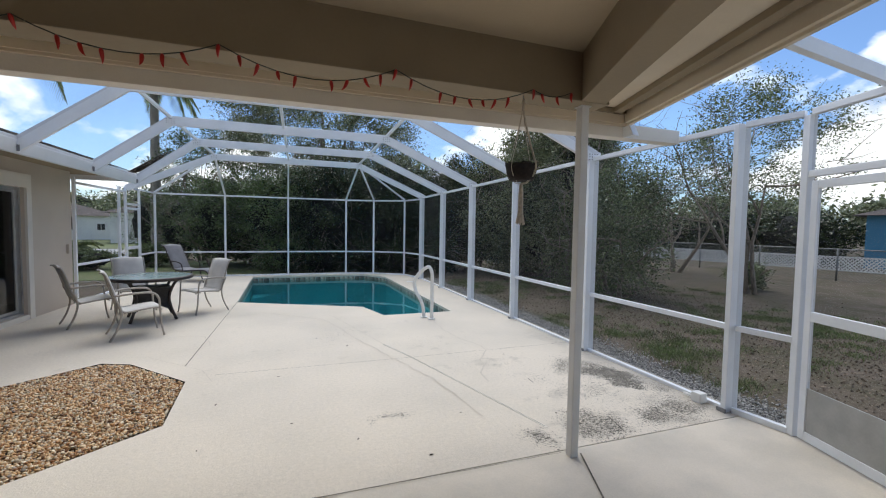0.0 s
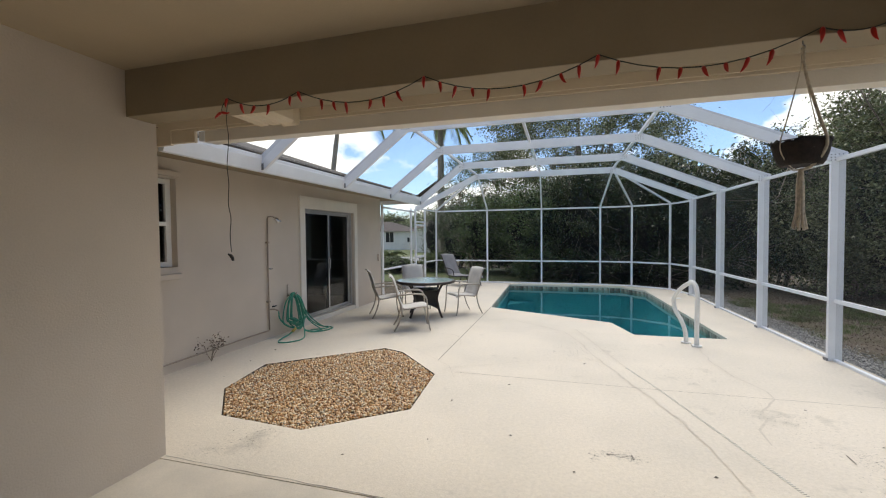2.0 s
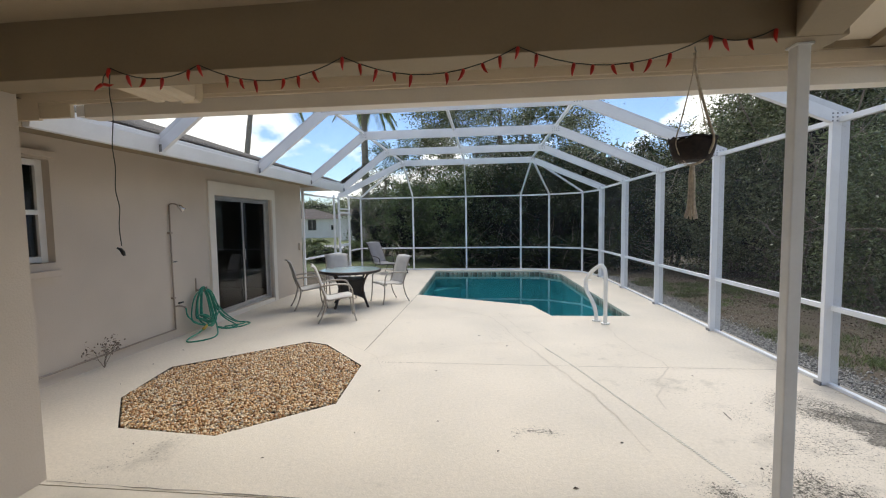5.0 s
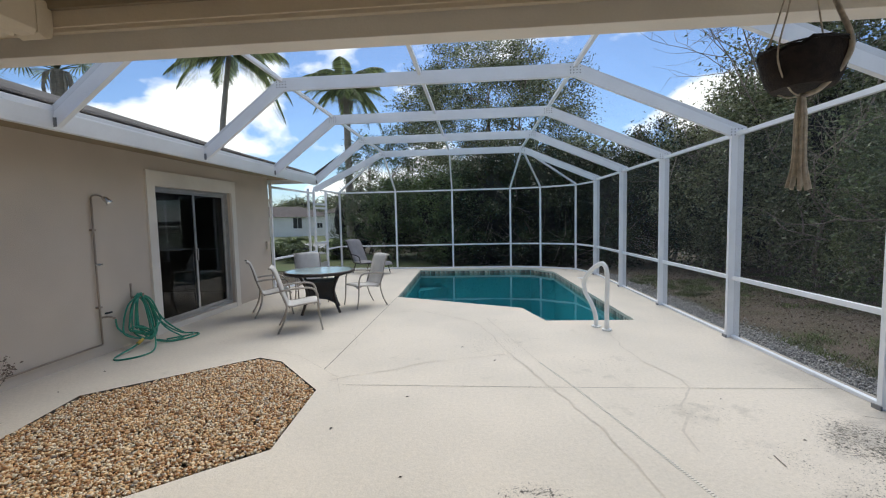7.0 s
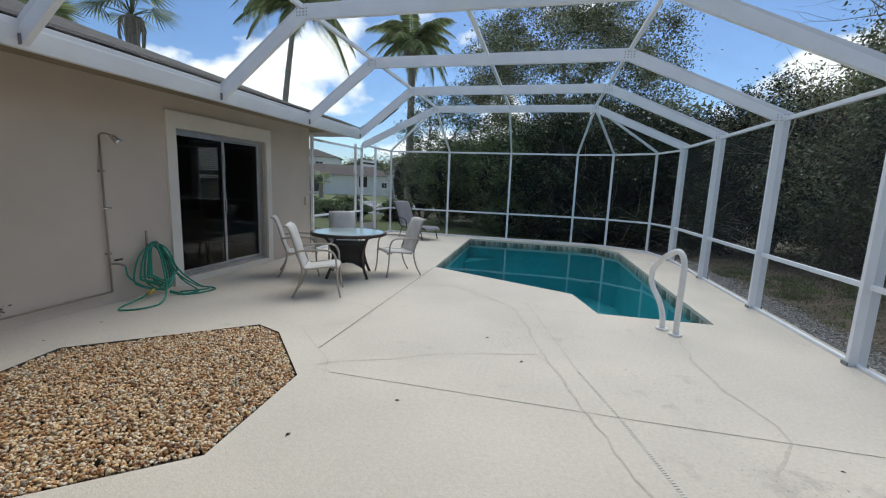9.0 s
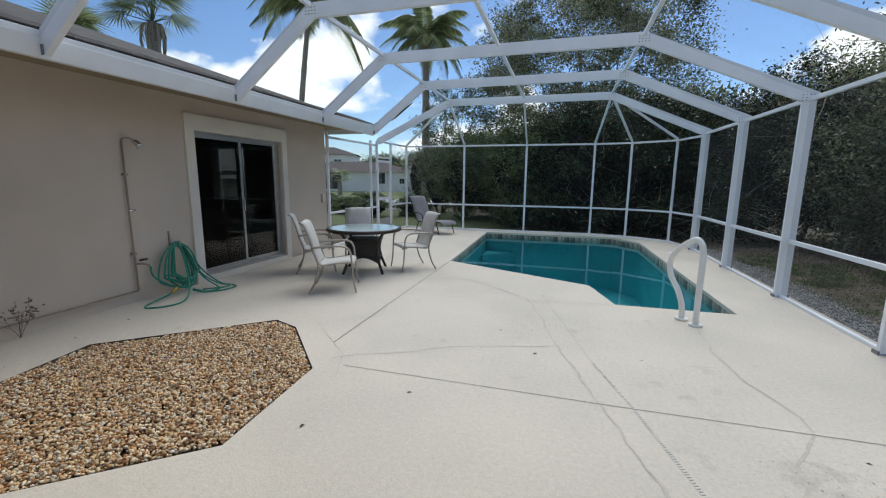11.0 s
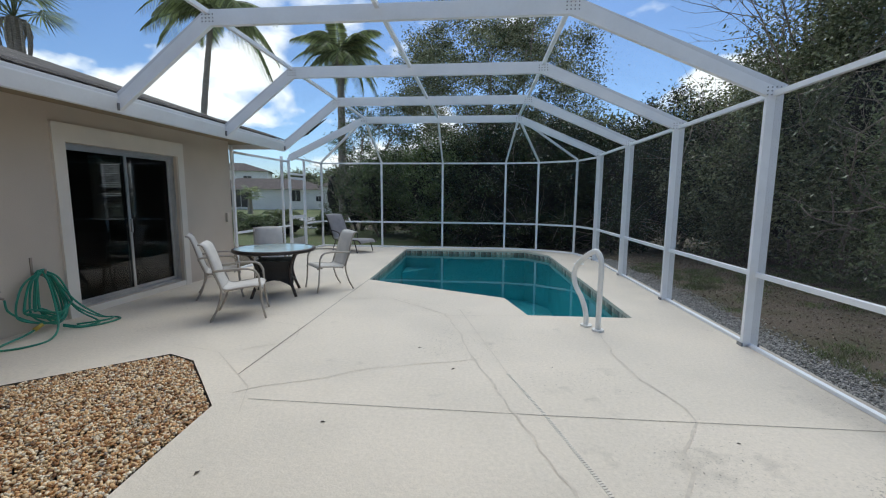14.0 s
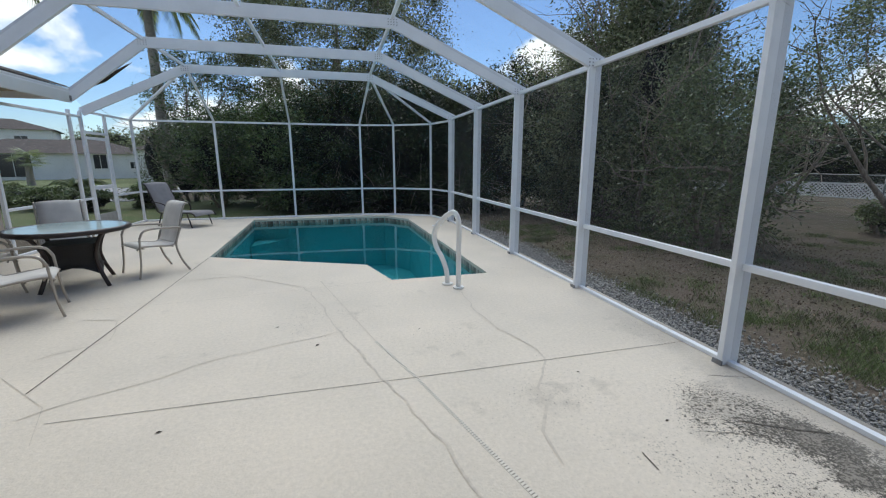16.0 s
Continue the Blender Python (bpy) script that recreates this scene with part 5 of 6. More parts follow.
# stray leaves and twigs on the deck
rr = random.Random(21)
bm = bmesh.new()
vs = [bm.verts.new(p) for p in ((-0.022, 0, 0.0), (-0.005, 0.011, 0.007), (0.022, 0.002, 0.002), (-0.003, -0.010, 0.005))]
bm.faces.new(vs)
litter_mesh = solid("dead_leaf", bm, DEAD)
for x, y in ((0.9, 3.4), (2.6, 3.3), (0.35, 3.9), (-0.3, 3.7), (1.35, 3.15), (-0.9, 3.2), (2.9, 5.1), (1.1, 5.9), (-3.2, 5.0), (-3.0, 4.5), (-3.3, 5.6), (0.6, 6.4), (2.0, 6.1), (-2.0, 3.25), (3.1, 4.4), (-0.2, 4.5), (0.2, 5.0), (1.8, 3.6)):
    ob = new("dead_leaf", litter_mesh)
    ob.matrix_basis = pose(x + rr.uniform(-0.1, 0.1), y + rr.uniform(-0.1, 0.1), 0.001, 0, 0, rr.uniform(0, 360)) @ Matrix.Diagonal((rr.uniform(0.4, 1.1),) * 3).to_4x4()
    tagged(ob, "small dry brown leaf on the deck", "leaf", "leaves on the deck")


# ---- plants and distance ----
def quick_mesh(name, verts, quads, material):
    me = bpy.data.meshes.new(name)
    verts, quads = np.asarray(verts, dtype=np.float32), np.asarray(quads, dtype=np.int32)
    k = quads.shape[1]
    me.vertices.add(len(verts)); me.vertices.foreach_set("co", verts.ravel())
    me.loops.add(quads.size); me.loops.foreach_set("vertex_index", quads.ravel())
    me.polygons.add(len(quads)); me.polygons.foreach_set("loop_start", np.arange(len(quads), dtype=np.int32) * k)
    me.update(calc_edges=True); me.validate()
    me.materials.append(material)
    return me


def leaf_mesh(name, centres, length, width, material, rng, droop=0.0):
    """One small folded leaf at each centre, turned at random."""
    n = len(centres)
    d = rng.normal(size=(n, 3)); d[:, 2] = d[:, 2] * 0.7 - droop
    d /= np.linalg.norm(d, axis=1)[:, None]
    s = np.cross(d, rng.normal(size=(n, 3))); s /= np.linalg.norm(s, axis=1)[:, None] + 1e-9
    u = np.cross(s, d)
    L = (length * rng.uniform(0.6, 1.25, n))[:, None]
    w = L * width / length
    v = np.stack([centres, centres + d * L * 0.45 + s * w * 0.5 + u * w * 0.15, centres + d * L, centres + d * L * 0.45 - s * w * 0.5 + u * w * 0.15], axis=1).reshape(-1, 3)
    return quick_mesh(name, v, np.arange(4 * n).reshape(-1, 4), material)


LEAF_DARK = leafy("dark_hedge_leaf", (0.25, 0.275, 0.15), (0.08, 0.10, 0.052), 0.26)
LEAF_MID = leafy("olive_tree_leaf", (0.18, 0.22, 0.10), (0.075, 0.10, 0.045), 0.3)
LEAF_PALM = leafy("palm_leaf", (0.30, 0.35, 0.16), (0.17, 0.21, 0.09), 0.35, 0.45)
LEAF_LAWN = leafy("lawn_leaf", (0.14, 0.19, 0.065), (0.095, 0.11, 0.048))
# shade deep inside a crown, put into the colour of an added lump
CORE = surface("shade_toned_core", (0.020, 0.022, 0.014), 0.95, var=0.4, scale=6, fine=40, bump=0.8, depth=0.05)
BARK = surface("grey_bark", (0.30, 0.25, 0.20), 0.9, var=0.25, scale=10, fine=60, bump=0.7, depth=0.01, streak=(3, 3, 0.6))
PALMBARK = surface("pale_palm_bark", (0.38, 0.34, 0.29), 0.9, var=0.2, scale=8, fine=50, bump=0.6, streak=(1, 1, 5))


def branch(bm, p, d, length, r, depth, rng, tips):
    """A limb that bends, tapers and forks."""
    p, d = Vector(p), Vector(d).normalized()
    pts, rad = [p.copy()], [r]
    for k in range(4):
        d = (d + Vector(rng.normal(size=3)) * 0.16 + Vector((0, 0, 0.05))).normalized()
        p = p + d * length / 4
        pts.append(p.copy()); rad.append(r * (1 - 0.16 * (k + 1)))
    tube(bm, pts, rad, 6)
    tips.append(p.copy())
    if depth:
        for k in range(3):
            dd = (d + Vector(rng.normal(size=3)) * 0.55).normalized()
            branch(bm, pts[2 + k % 3], dd, length * 0.62, r * 0.5, depth - 1, rng, tips)


def lumpy(bm, c, rx, ry, rz, rng):
    """An uneven lump added to close a crown, standing for its inner shade."""
    n, m = 14, 9
    ring = []
    for j in range(1, m):
        row = []
        for i in range(n):
            a, b = math.tau * i / n, math.pi * j / m
            f = 0.8 + 0.4 * rng.random()
            row.append(bm.verts.new((c[0] + rx * f * math.sin(b) * math.cos(a), c[1] + ry * f * math.sin(b) * math.sin(a), c[2] + rz * f * math.cos(b))))
        ring.append(row)
    for a, b in zip(ring, ring[1:]):
        for i in range(n):
            bm.faces.new((a[i], a[(i + 1) % n], b[(i + 1) % n], b[i]))
    bm.faces.new(ring[0]); bm.faces.new(ring[-1])


def tree(name, place, height, radius, low, leaves, size, seed, label, category="tree", material=None, core=0.62, clumps=60, spread=0.30, stems=3, stem_r=0.07, group="", ragged=0.16, twigs=0):
    """A tree or tall shrub: stems and limbs, a dense crown between low and height, leaves in clumps with gaps."""
    rng = np.random.default_rng(seed)
    t = thing(name, place, label, category, group)
    bm, tips = bmesh.new(), []
    for k in range(stems):
        a = math.tau * (k + rng.random()) / stems
        branch(bm, (0.12 * math.cos(a), 0.12 * math.sin(a), -0.08), (0.30 * math.cos(a), 0.30 * math.sin(a), 1), height * 0.52, stem_r * rng.uniform(0.7, 1.1), 3, rng, tips)
    part("trunk", bm, BARK, t, "grey-brown forking stems")
    zc, hz = (low + height) / 2, (height - low) / 2
    u = rng.normal(size=(clumps, 3)); u /= np.linalg.norm(u, axis=1)[:, None]
    r = rng.uniform(0.45, 1.0, clumps)[:, None] ** 0.6
    cl = u * r * np.array([radius, radius, hz]) * rng.uniform(0.82, 1.12, (clumps, 1)) + np.array([0, 0, zc])
    pick = rng.integers(0, clumps, leaves)
    pts = cl[pick] + rng.normal(size=(leaves, 3)) * np.array([radius, radius, hz * 0.8]) * ragged * rng.uniform(0.6, 1.5, (clumps, 1))[pick]
    pts[:, 2] = np.maximum(pts[:, 2], low * 0.5 + 0.03)
    ob = new("crown", leaf_mesh("crown", pts, size, size * 0.44, material or LEAF_DARK, rng, 0.25))
    ob.parent = t
    if twigs:
        bm = bmesh.new()
        for k in range(twigs):
            p = Vector(cl[int(rng.integers(0, clumps))]) * 0.8 + Vector((0, 0, zc * 0.2))
            d = (Vector((p.x, p.y, (p.z - zc) * 0.5)).normalized() + Vector(rng.normal(size=3)) * 0.45).normalized()
            step, path = rng.uniform(0.16, 0.34), [p.copy()]
            for j in range(4):
                d = (d + Vector(rng.normal(size=3)) * 0.14).normalized()
                p = p + d * step
                path.append(p.copy())
            tube(bm, path, [0.011, 0.009, 0.007, 0.005, 0.003], 4)
        part("twigs", bm, BARK, t, "bare grey-brown twigs")
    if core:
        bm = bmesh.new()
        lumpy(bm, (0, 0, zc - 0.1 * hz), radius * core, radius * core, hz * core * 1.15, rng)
        part("dark_core", bm, CORE, t, "added dark lump with the crown's inner shade in its colour")
    return t


# hedge leaves under the oak: its shade is put into the darker green
LEAF_FAR = leafy("shade_darkened_leaf", (0.055, 0.075, 0.030), (0.012, 0.018, 0.008), 0.26, 0.15)
# same hedge at its sunlit end: a lighter copy of the leaf colour
LEAF_EDGE = leafy("sunlit_hedge_leaf", (0.13, 0.185, 0.065), (0.035, 0.055, 0.020), 0.28, 0.25)
HEDGE = "dense dark green evergreen tree of the hedge behind the screen"
for i, (x, y, h, r, low, nl) in enumerate((
        (8.55, 11.2, 6.9, 1.15, 0.3, 42000), (8.7, 12.6, 5.6, 1.8, 0.35, 70000), (8.3, 14.3, 4.9, 1.9, 0.3, 60000), (7.4, 16.0, 4.7, 1.9, 0.3, 45000), (5.6, 17.0, 4.5, 1.9, 0.2, 42000),
        (3.7, 17.6, 4.6, 1.9, 0.2, 42000), (1.6, 17.9, 4.4, 1.9, 0.2, 42000), (-0.6, 18.1, 4.1, 1.8, 0.25, 34000), (-2.7, 18.9, 3.3, 1.4, 0.3, 17000),
        (-1.7, 20.4, 2.6, 1.6, 0.05, 14000), (0.6, 20.4, 2.8, 1.7, 0.05, 14000), (2.9, 20.2, 2.8, 1.7, 0.05, 14000), (5.2, 19.2, 2.8, 1.6, 0.05, 14000), (9.9, 13.4, 3.2, 1.6, 0.05, 14000), (9.4, 16.2, 3.2, 1.8, 0.05, 14000),
        (-0.2, 16.7, 1.3, 0.9, 0.02, 7000), (1.2, 16.5, 1.2, 0.9, 0.02, 7000), (2.6, 16.3, 1.3, 0.9, 0.02, 7000), (4.1, 16.0, 1.3, 0.9, 0.02, 7000), (5.5, 15.4, 1.3, 0.9, 0.02, 7000))):
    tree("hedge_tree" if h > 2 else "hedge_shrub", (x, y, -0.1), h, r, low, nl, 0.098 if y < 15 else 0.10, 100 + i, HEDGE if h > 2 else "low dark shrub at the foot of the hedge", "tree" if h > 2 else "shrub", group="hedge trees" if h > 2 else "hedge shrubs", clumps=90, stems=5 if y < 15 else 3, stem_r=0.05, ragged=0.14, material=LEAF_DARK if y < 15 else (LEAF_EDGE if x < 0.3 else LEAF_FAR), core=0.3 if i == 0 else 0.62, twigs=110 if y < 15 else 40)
tree("shrub", (8.2, 8.9, -0.1), 3.5, 1.2, 0.15, 18000, 0.085, 140, "loose olive-green shrub at the end of the hedge", "shrub", LEAF_MID, core=0.0, clumps=80, ragged=0.2, twigs=60)
for i, (x, y) in enumerate(((28.6, 16.5), (27.6, 20.5), (26.0, 24.0))):
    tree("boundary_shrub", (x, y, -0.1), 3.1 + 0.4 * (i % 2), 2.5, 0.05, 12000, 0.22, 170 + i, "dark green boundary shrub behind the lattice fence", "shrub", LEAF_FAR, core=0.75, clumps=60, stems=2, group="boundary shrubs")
tree("oak_tree", (1.6, 23.6, -0.1), 10.4, 5.2, 3.0, 90000, 0.125, 150, "tall dark oak rising behind the hedge", "tree", LEAF_DARK, core=0.0, clumps=330, stems=3, stem_r=0.2, ragged=0.062)
tree("garden_tree", (-3.9, 22.6, -0.1), 6.2, 2.2, 2.0, 12000, 0.11, 165, "airy pale-barked tree at the end of the hedge", "tree", LEAF_EDGE, core=0, clumps=120, stems=3, stem_r=0.09, ragged=0.09, twigs=60)
tree("yard_tree", (12.4, 8.3, -0.1), 6.0, 2.1, 2.0, 17000, 0.075, 160, "small pale-barked tree with thin foliage in the yard", "tree", LEAF_MID, core=0, clumps=130, stems=3, stem_r=0.075, ragged=0.09, twigs=60)
tree("yard_tree", (15.5, 13.5, -0.1), 5.2, 2.4, 1.8, 5000, 0.11, 161, "thin olive-green tree in the yard", "tree", LEAF_MID, core=0, clumps=60, stems=2, stem_r=0.10, ragged=0.2)
tree("yard_tree", (13.2, 14.6, -0.1), 5.4, 1.8, 1.6, 5000, 0.11, 162, "thin olive-green tree beyond the hedge", "tree", LEAF_MID, core=0.25, clumps=60, stems=2, stem_r=0.09, ragged=0.2)
tree("yard_shrub", (13.2, 9.1, -0.1), 0.9, 0.55, 0.05, 3000, 0.09, 163, "low green shrub in the sandy yard", "shrub", LEAF_MID, core=0.5, clumps=22)
tree("bare_tree", (8.8, 12.9, -0.1), 9.6, 1.9, 4.9, 700, 0.12, 164, "nearly bare twiggy tree above the hedge", "tree", LEAF_MID, core=0, clumps=70, stems=5, stem_r=0.045, ragged=0.16, twigs=110)
for i, (x, y, h, r) in enumerate(((-5.2, 19.6, 0.9, 0.9), (-6.6, 18.6, 0.75, 0.8), (-8.2, 19.6, 0.75, 0.9), (-9.8, 21.0, 0.75, 1.0), (-11.4, 22.2, 0.8, 1.1), (-4.6, 21.8, 3.2, 1.1), (-7.0, 26.2, 3.6, 1.2))):
    tree("shrub", (x, y, -0.1), h, r, 0.05, 5000, 0.10, 180 + i, "rounded green garden shrub beyond the screen", "shrub", LEAF_MID if i % 2 else LEAF_LAWN, core=0.6, clumps=24, group="garden shrubs")
for i, (x, y, h, r) in enumerate(((34, 24, 4.6, 5), (28, 31, 4.8, 5), (42, 16, 5, 5), (18, 32, 5, 5), (9, 36, 8, 5), (-33, 80, 6.5, 7), (-18, 66, 6.5, 6), (-8, 58, 8, 6), (-70, 44, 6, 5), (30, 2, 6.5, 4))):
    tree("far_tree", (x, y, -0.1), h, r, 0.8, 9000, 0.42, 200 + i, "distant green tree beyond the gardens", "tree", LEAF_DARK, core=0.7, clumps=50, stems=1, stem_r=0.25, group="far trees")


def frond_mesh(bm, length, rise, droop, leaflet, rng, fan=False):
    """A feather frond: a bent rib with leaflets on both sides; or a fan with rays."""
    if fan:
        stem = [(0, 0, 0), (length * 0.25, 0, rise * 0.6), (length * 0.5, 0, rise)]
        tube(bm, stem, [0.022, 0.016, 0.012], 4)
        c = Vector(stem[-1])
        for k in range(27):
            a = math.radians(-110 + 8.5 * k)
            d = Vector((math.cos(a), math.sin(a), -0.18))
            p, L = c + d * leaflet * 0.55, leaflet * rng.uniform(0.85, 1.1)
            q = c + d * L + Vector((0, 0, -droop * L * L))
            s = Vector((-d.y, d.x, 0)).normalized() * leaflet * 0.028
            v = [bm.verts.new(x) for x in (c, p + s, q, p - s)]
            bm.faces.new(v)
        return
    n = 16
    rib = [Vector((length * (k / n), 0, rise * math.sin(math.pi * 0.55 * k / n) - droop * (k / n) ** 2.2)) for k in range(n + 1)]
    tube(bm, rib, [0.03 * (1 - 0.85 * k / n) + 0.004 for k in range(n + 1)], 4)
    for k in range(3, 3 * n):
        f = k / (3 * n)
        i = min(int(f * n), n - 1)
        p = rib[i].lerp(rib[i + 1], f * n - i)
        d = (rib[i + 1] - rib[i]).normalized()
        L = leaflet * math.sin(math.pi * (0.12 + 0.83 * f)) ** 0.6 * rng.uniform(0.85, 1.1)
        for s in (-1, 1):
            side = Vector((0, s, 0)) * 0.75 + d * 0.55 + Vector((0, 0, -0.45))
            side.normalize()
            w = d * 0.017
            q = p + side * L + Vector((0, 0, -0.25 * L))
            v = [bm.verts.new(x) for x in (p - w, p + w, p + side * L * 0.6 + w * 0.8, q)]
            bm.faces.new(v)


def palm(place, height, fronds, length, seed, label, fan=False, lean=(0, 0), trunk_r=0.16, skirt=False):
    rng = np.random.default_rng(seed)
    t = thing("palm_tree", place, label, "palm tree")
    bm = bmesh.new()
    k = 22
    pts = [Vector((lean[0] * (i / k) ** 1.5, lean[1] * (i / k) ** 1.5, height * i / k - 0.05)) for i in range(k + 1)]
    tube(bm, pts, [trunk_r * (1.25 - 0.45 * i / k) * (1.06 if i % 2 else 0.97) for i in range(k + 1)], 10)
    part("trunk", bm, PALMBARK, t, "ringed grey palm trunk")
    for i in range(fronds):
        bm = bmesh.new()
        up = rng.uniform(-0.15, 1.1) if fan else rng.uniform(-0.45, 0.95)
        frond_mesh(bm, length * rng.uniform(0.8, 1.1), length * (0.10 + 0.45 * max(up, 0)), length * (0.12 if fan else rng.uniform(0.35, 0.75) + max(-up, 0) * 0.6), length * (0.62 if fan else 0.30), rng, fan)
        ob = part("frond", bm, LEAF_PALM, t)
        ob.matrix_basis = pose(*pts[-1], 0, -26 * up if not fan else -55 * up, 360 * i * 0.382 + rng.uniform(-12, 12))
    if skirt:
        for i in range(22):
            bm = bmesh.new()
            a = math.tau * i * 0.382 + rng.uniform(-0.2, 0.2)
            r0, L = rng.uniform(0.14, 0.42), rng.uniform(0.5, 1.5)
            ca, sa = math.cos(a), math.sin(a)
            tube(bm, [(0.08 * ca, 0.08 * sa, 0), (r0 * ca, r0 * sa, -0.10), ((r0 + 0.05) * ca, (r0 + 0.05) * sa, -0.5 * L), (r0 * 0.9 * ca, r0 * 0.9 * sa, -L)], [0.012, 0.022, 0.034, 0.004], 5)
            ob = part("dead_frond", bm, PALMBARK, t, "grey hanging dead frond")
            ob.matrix_basis = pose(*pts[-1])
    return t


palm((-12.2, 13.8, -0.1), 6.7, 19, 1.45, 1, "fan palm with a skirt of dead fronds behind the roof", fan=True, trunk_r=0.2, skirt=True)
palm((-15.2, 13.2, -0.1), 5.9, 18, 1.6, 2, "lower fan palm behind the roof", fan=True, trunk_r=0.2)
palm((-11.15, 19.7, -0.1), 9.6, 15, 3.0, 3, "slender coconut palm with long drooping fronds", lean=(0.8, 0.5), trunk_r=0.13)
palm((-6.3, 24.65, -0.1), 9.1, 28, 2.35, 4, "stout palm with a dark round crown beyond the pool", trunk_r=0.2, skirt=True)
palm((-8.3, 21.3, -0.1), 0.7, 14, 1.0, 5, "young palm with arching fronds in the garden", trunk_r=0.12)
palm((-19.5, 38, -0.1), 1.5, 14, 1.3, 6, "bushy palm in front of the neighbour house", fan=True, trunk_r=0.2)

# grass tufts in the yard
rng = np.random.default_rng(31)
cx = rng.uniform(4.75, 11.5, 1100); cy = rng.uniform(-1.0, 13.0, 1100)
keep = (np.sin(cx * 1.7 + 1.3 * np.sin(cy * 0.9)) + np.sin(cy * 1.1 + 2.1) + 0.9 * rng.normal(size=1100) > 0.35) & (rng.random(1100) < np.clip(1.5 - (cx - 4.9) / 7, 0.25, 1))
cx, cy = cx[keep], cy[keep]
per = 150
bx_ = np.repeat(cx, per) + rng.normal(size=len(cx) * per) * 0.10
by_ = np.repeat(cy, per) + rng.normal(size=len(cx) * per) * 0.10
n = len(bx_)
a = rng.uniform(0, math.tau, n); h = rng.uniform(0.02, 0.085, n); w = 0.0024
base = np.stack([bx_, by_, np.full(n, -0.102)], 1)
side = np.stack([-np.sin(a), np.cos(a), np.zeros(n)], 1) * w
tip = base + np.stack([np.cos(a) * h * 0.6, np.sin(a) * h * 0.6, h], 1)
mid = (base + tip) / 2 + np.array([0, 0, 0.01])
v = np.stack([base - side, base + side, mid + side * 0.8, tip], 1).reshape(-1, 3)
ok = (bx_ > 4.55)
tagged(new("grass", quick_mesh("grass", v.reshape(-1, 4, 3)[ok].reshape(-1, 3), np.arange(4 * ok.sum()).reshape(-1, 4), LEAF_LAWN)), "thin patchy yard grass in tufts", "grass", kind="stuff")
# leaf litter under the hedge
m = 34000
p = np.stack([rng.normal(7.6, 1.7, m), rng.uniform(-1.0, 16, m), rng.uniform(-0.095, -0.08, m)], 1)
p = p[p[:, 0] > 4.9]
# dry-leaf brown, lowered further to carry the hedge's shade
LITTER = surface("shade_toned_brown_litter", (0.22, 0.17, 0.13), 0.9, var=0.2, bump=0, island=0.45)
tagged(new("leaf_litter", leaf_mesh("leaf_litter", p, 0.034, 0.022, LITTER, rng)), "brown fallen leaves on the soil", "leaf litter", kind="stuff")


def stone_template():
    bm = bmesh.new()
    bmesh.ops.create_icosphere(bm, subdivisions=1, radius=1.0)
    v = np.array([tuple(x.co) for x in bm.verts]); f = np.array([[x.index for x in q.verts] for q in bm.faces])
    bm.free()
    return v, f


SV, SF = stone_template()


def stones(name, pts, size, material, rng, label, flat=0.62):
    n = len(pts)
    q = rng.normal(size=(n, 3, 3))
    q, _ = np.linalg.qr(q)
    s = size * rng.uniform(0.55, 1.5, (n, 1)) * np.stack([np.ones(n), rng.uniform(0.55, 0.95, n), rng.uniform(0.40, 0.75, n)], 1)
    base = SV[None] * (1 + 0.12 * rng.normal(size=(n, len(SV), 1)))
    v = np.einsum("nij,nkj->nki", q, base * s[:, None, :])
    v[:, :, 2] *= flat + 0.2
    v = v + pts[:, None, :]
    f = (SF[None] + (np.arange(n) * len(SV))[:, None, None]).reshape(-1, 3)
    me = quick_mesh(name, v.reshape(-1, 3), f, material)
    me.polygons.foreach_set("use_smooth", np.ones(len(f), dtype=bool))
    return tagged(new(name, me), label, "gravel", kind="stuff")


def inside(poly, x, y):
    r = np.zeros(len(x), dtype=bool)
    for (xa, ya), (xb, yb) in zip(poly, poly[1:] + poly[:1]):
        r ^= ((ya > y) != (yb > y)) & (x < (xb - xa) * (y - ya) / (yb - ya + 1e-12) + xa)
    return r


def pebble_material(name, stops):
    """Pebbles of many tones: a colour ramp picked at random, stone by stone."""
    m = surface(name, (0.4, 0.3, 0.2), 0.7, var=0.15, scale=30, fine=120, bump=0.2)
    n, l = m.node_tree.nodes, m.node_tree.links
    g = n.new("ShaderNodeNewGeometry"); cr = n.new("ShaderNodeValToRGB")
    while len(cr.color_ramp.elements) < len(stops):
        cr.color_ramp.elements.new(0.5)
    for e, (at, c) in zip(cr.color_ramp.elements, stops):
        e.position, e.color = at, (*c, 1)
    l.new(g.outputs["Random Per Island"], cr.inputs[0]); l.new(cr.outputs[0], n["Hue/Saturation/Value"].inputs["Color"])
    return m


PEBBLE = pebble_material("river_pebble", ((0.0, (0.13, 0.065, 0.033)), (0.16, (0.42, 0.21, 0.09)), (0.38, (0.69, 0.42, 0.20)), (0.60, (0.82, 0.61, 0.36)), (0.82, (0.90, 0.80, 0.62)), (0.97, (0.48, 0.40, 0.31))))
GREYROCK = pebble_material("grey_gravel", ((0.0, (0.14, 0.14, 0.14)), (0.5, (0.30, 0.295, 0.28)), (1.0, (0.48, 0.46, 0.43))))
bm = bmesh.new()
bm.faces.new([bm.verts.new((x, y, -0.05)) for x, y in grow(GRAVEL, 0.01)])
BED = surface("dark_gravel_bed", (0.07, 0.05, 0.033), 0.95, var=0.3, scale=30, fine=100, bump=0.5)
whole("ground_gravel_bed", bm, BED, "dark bed under the river pebbles", "ground", "structure")
x = rng.uniform(-3.0, -0.5, 46000); y = rng.uniform(3.4, 6.2, 46000)
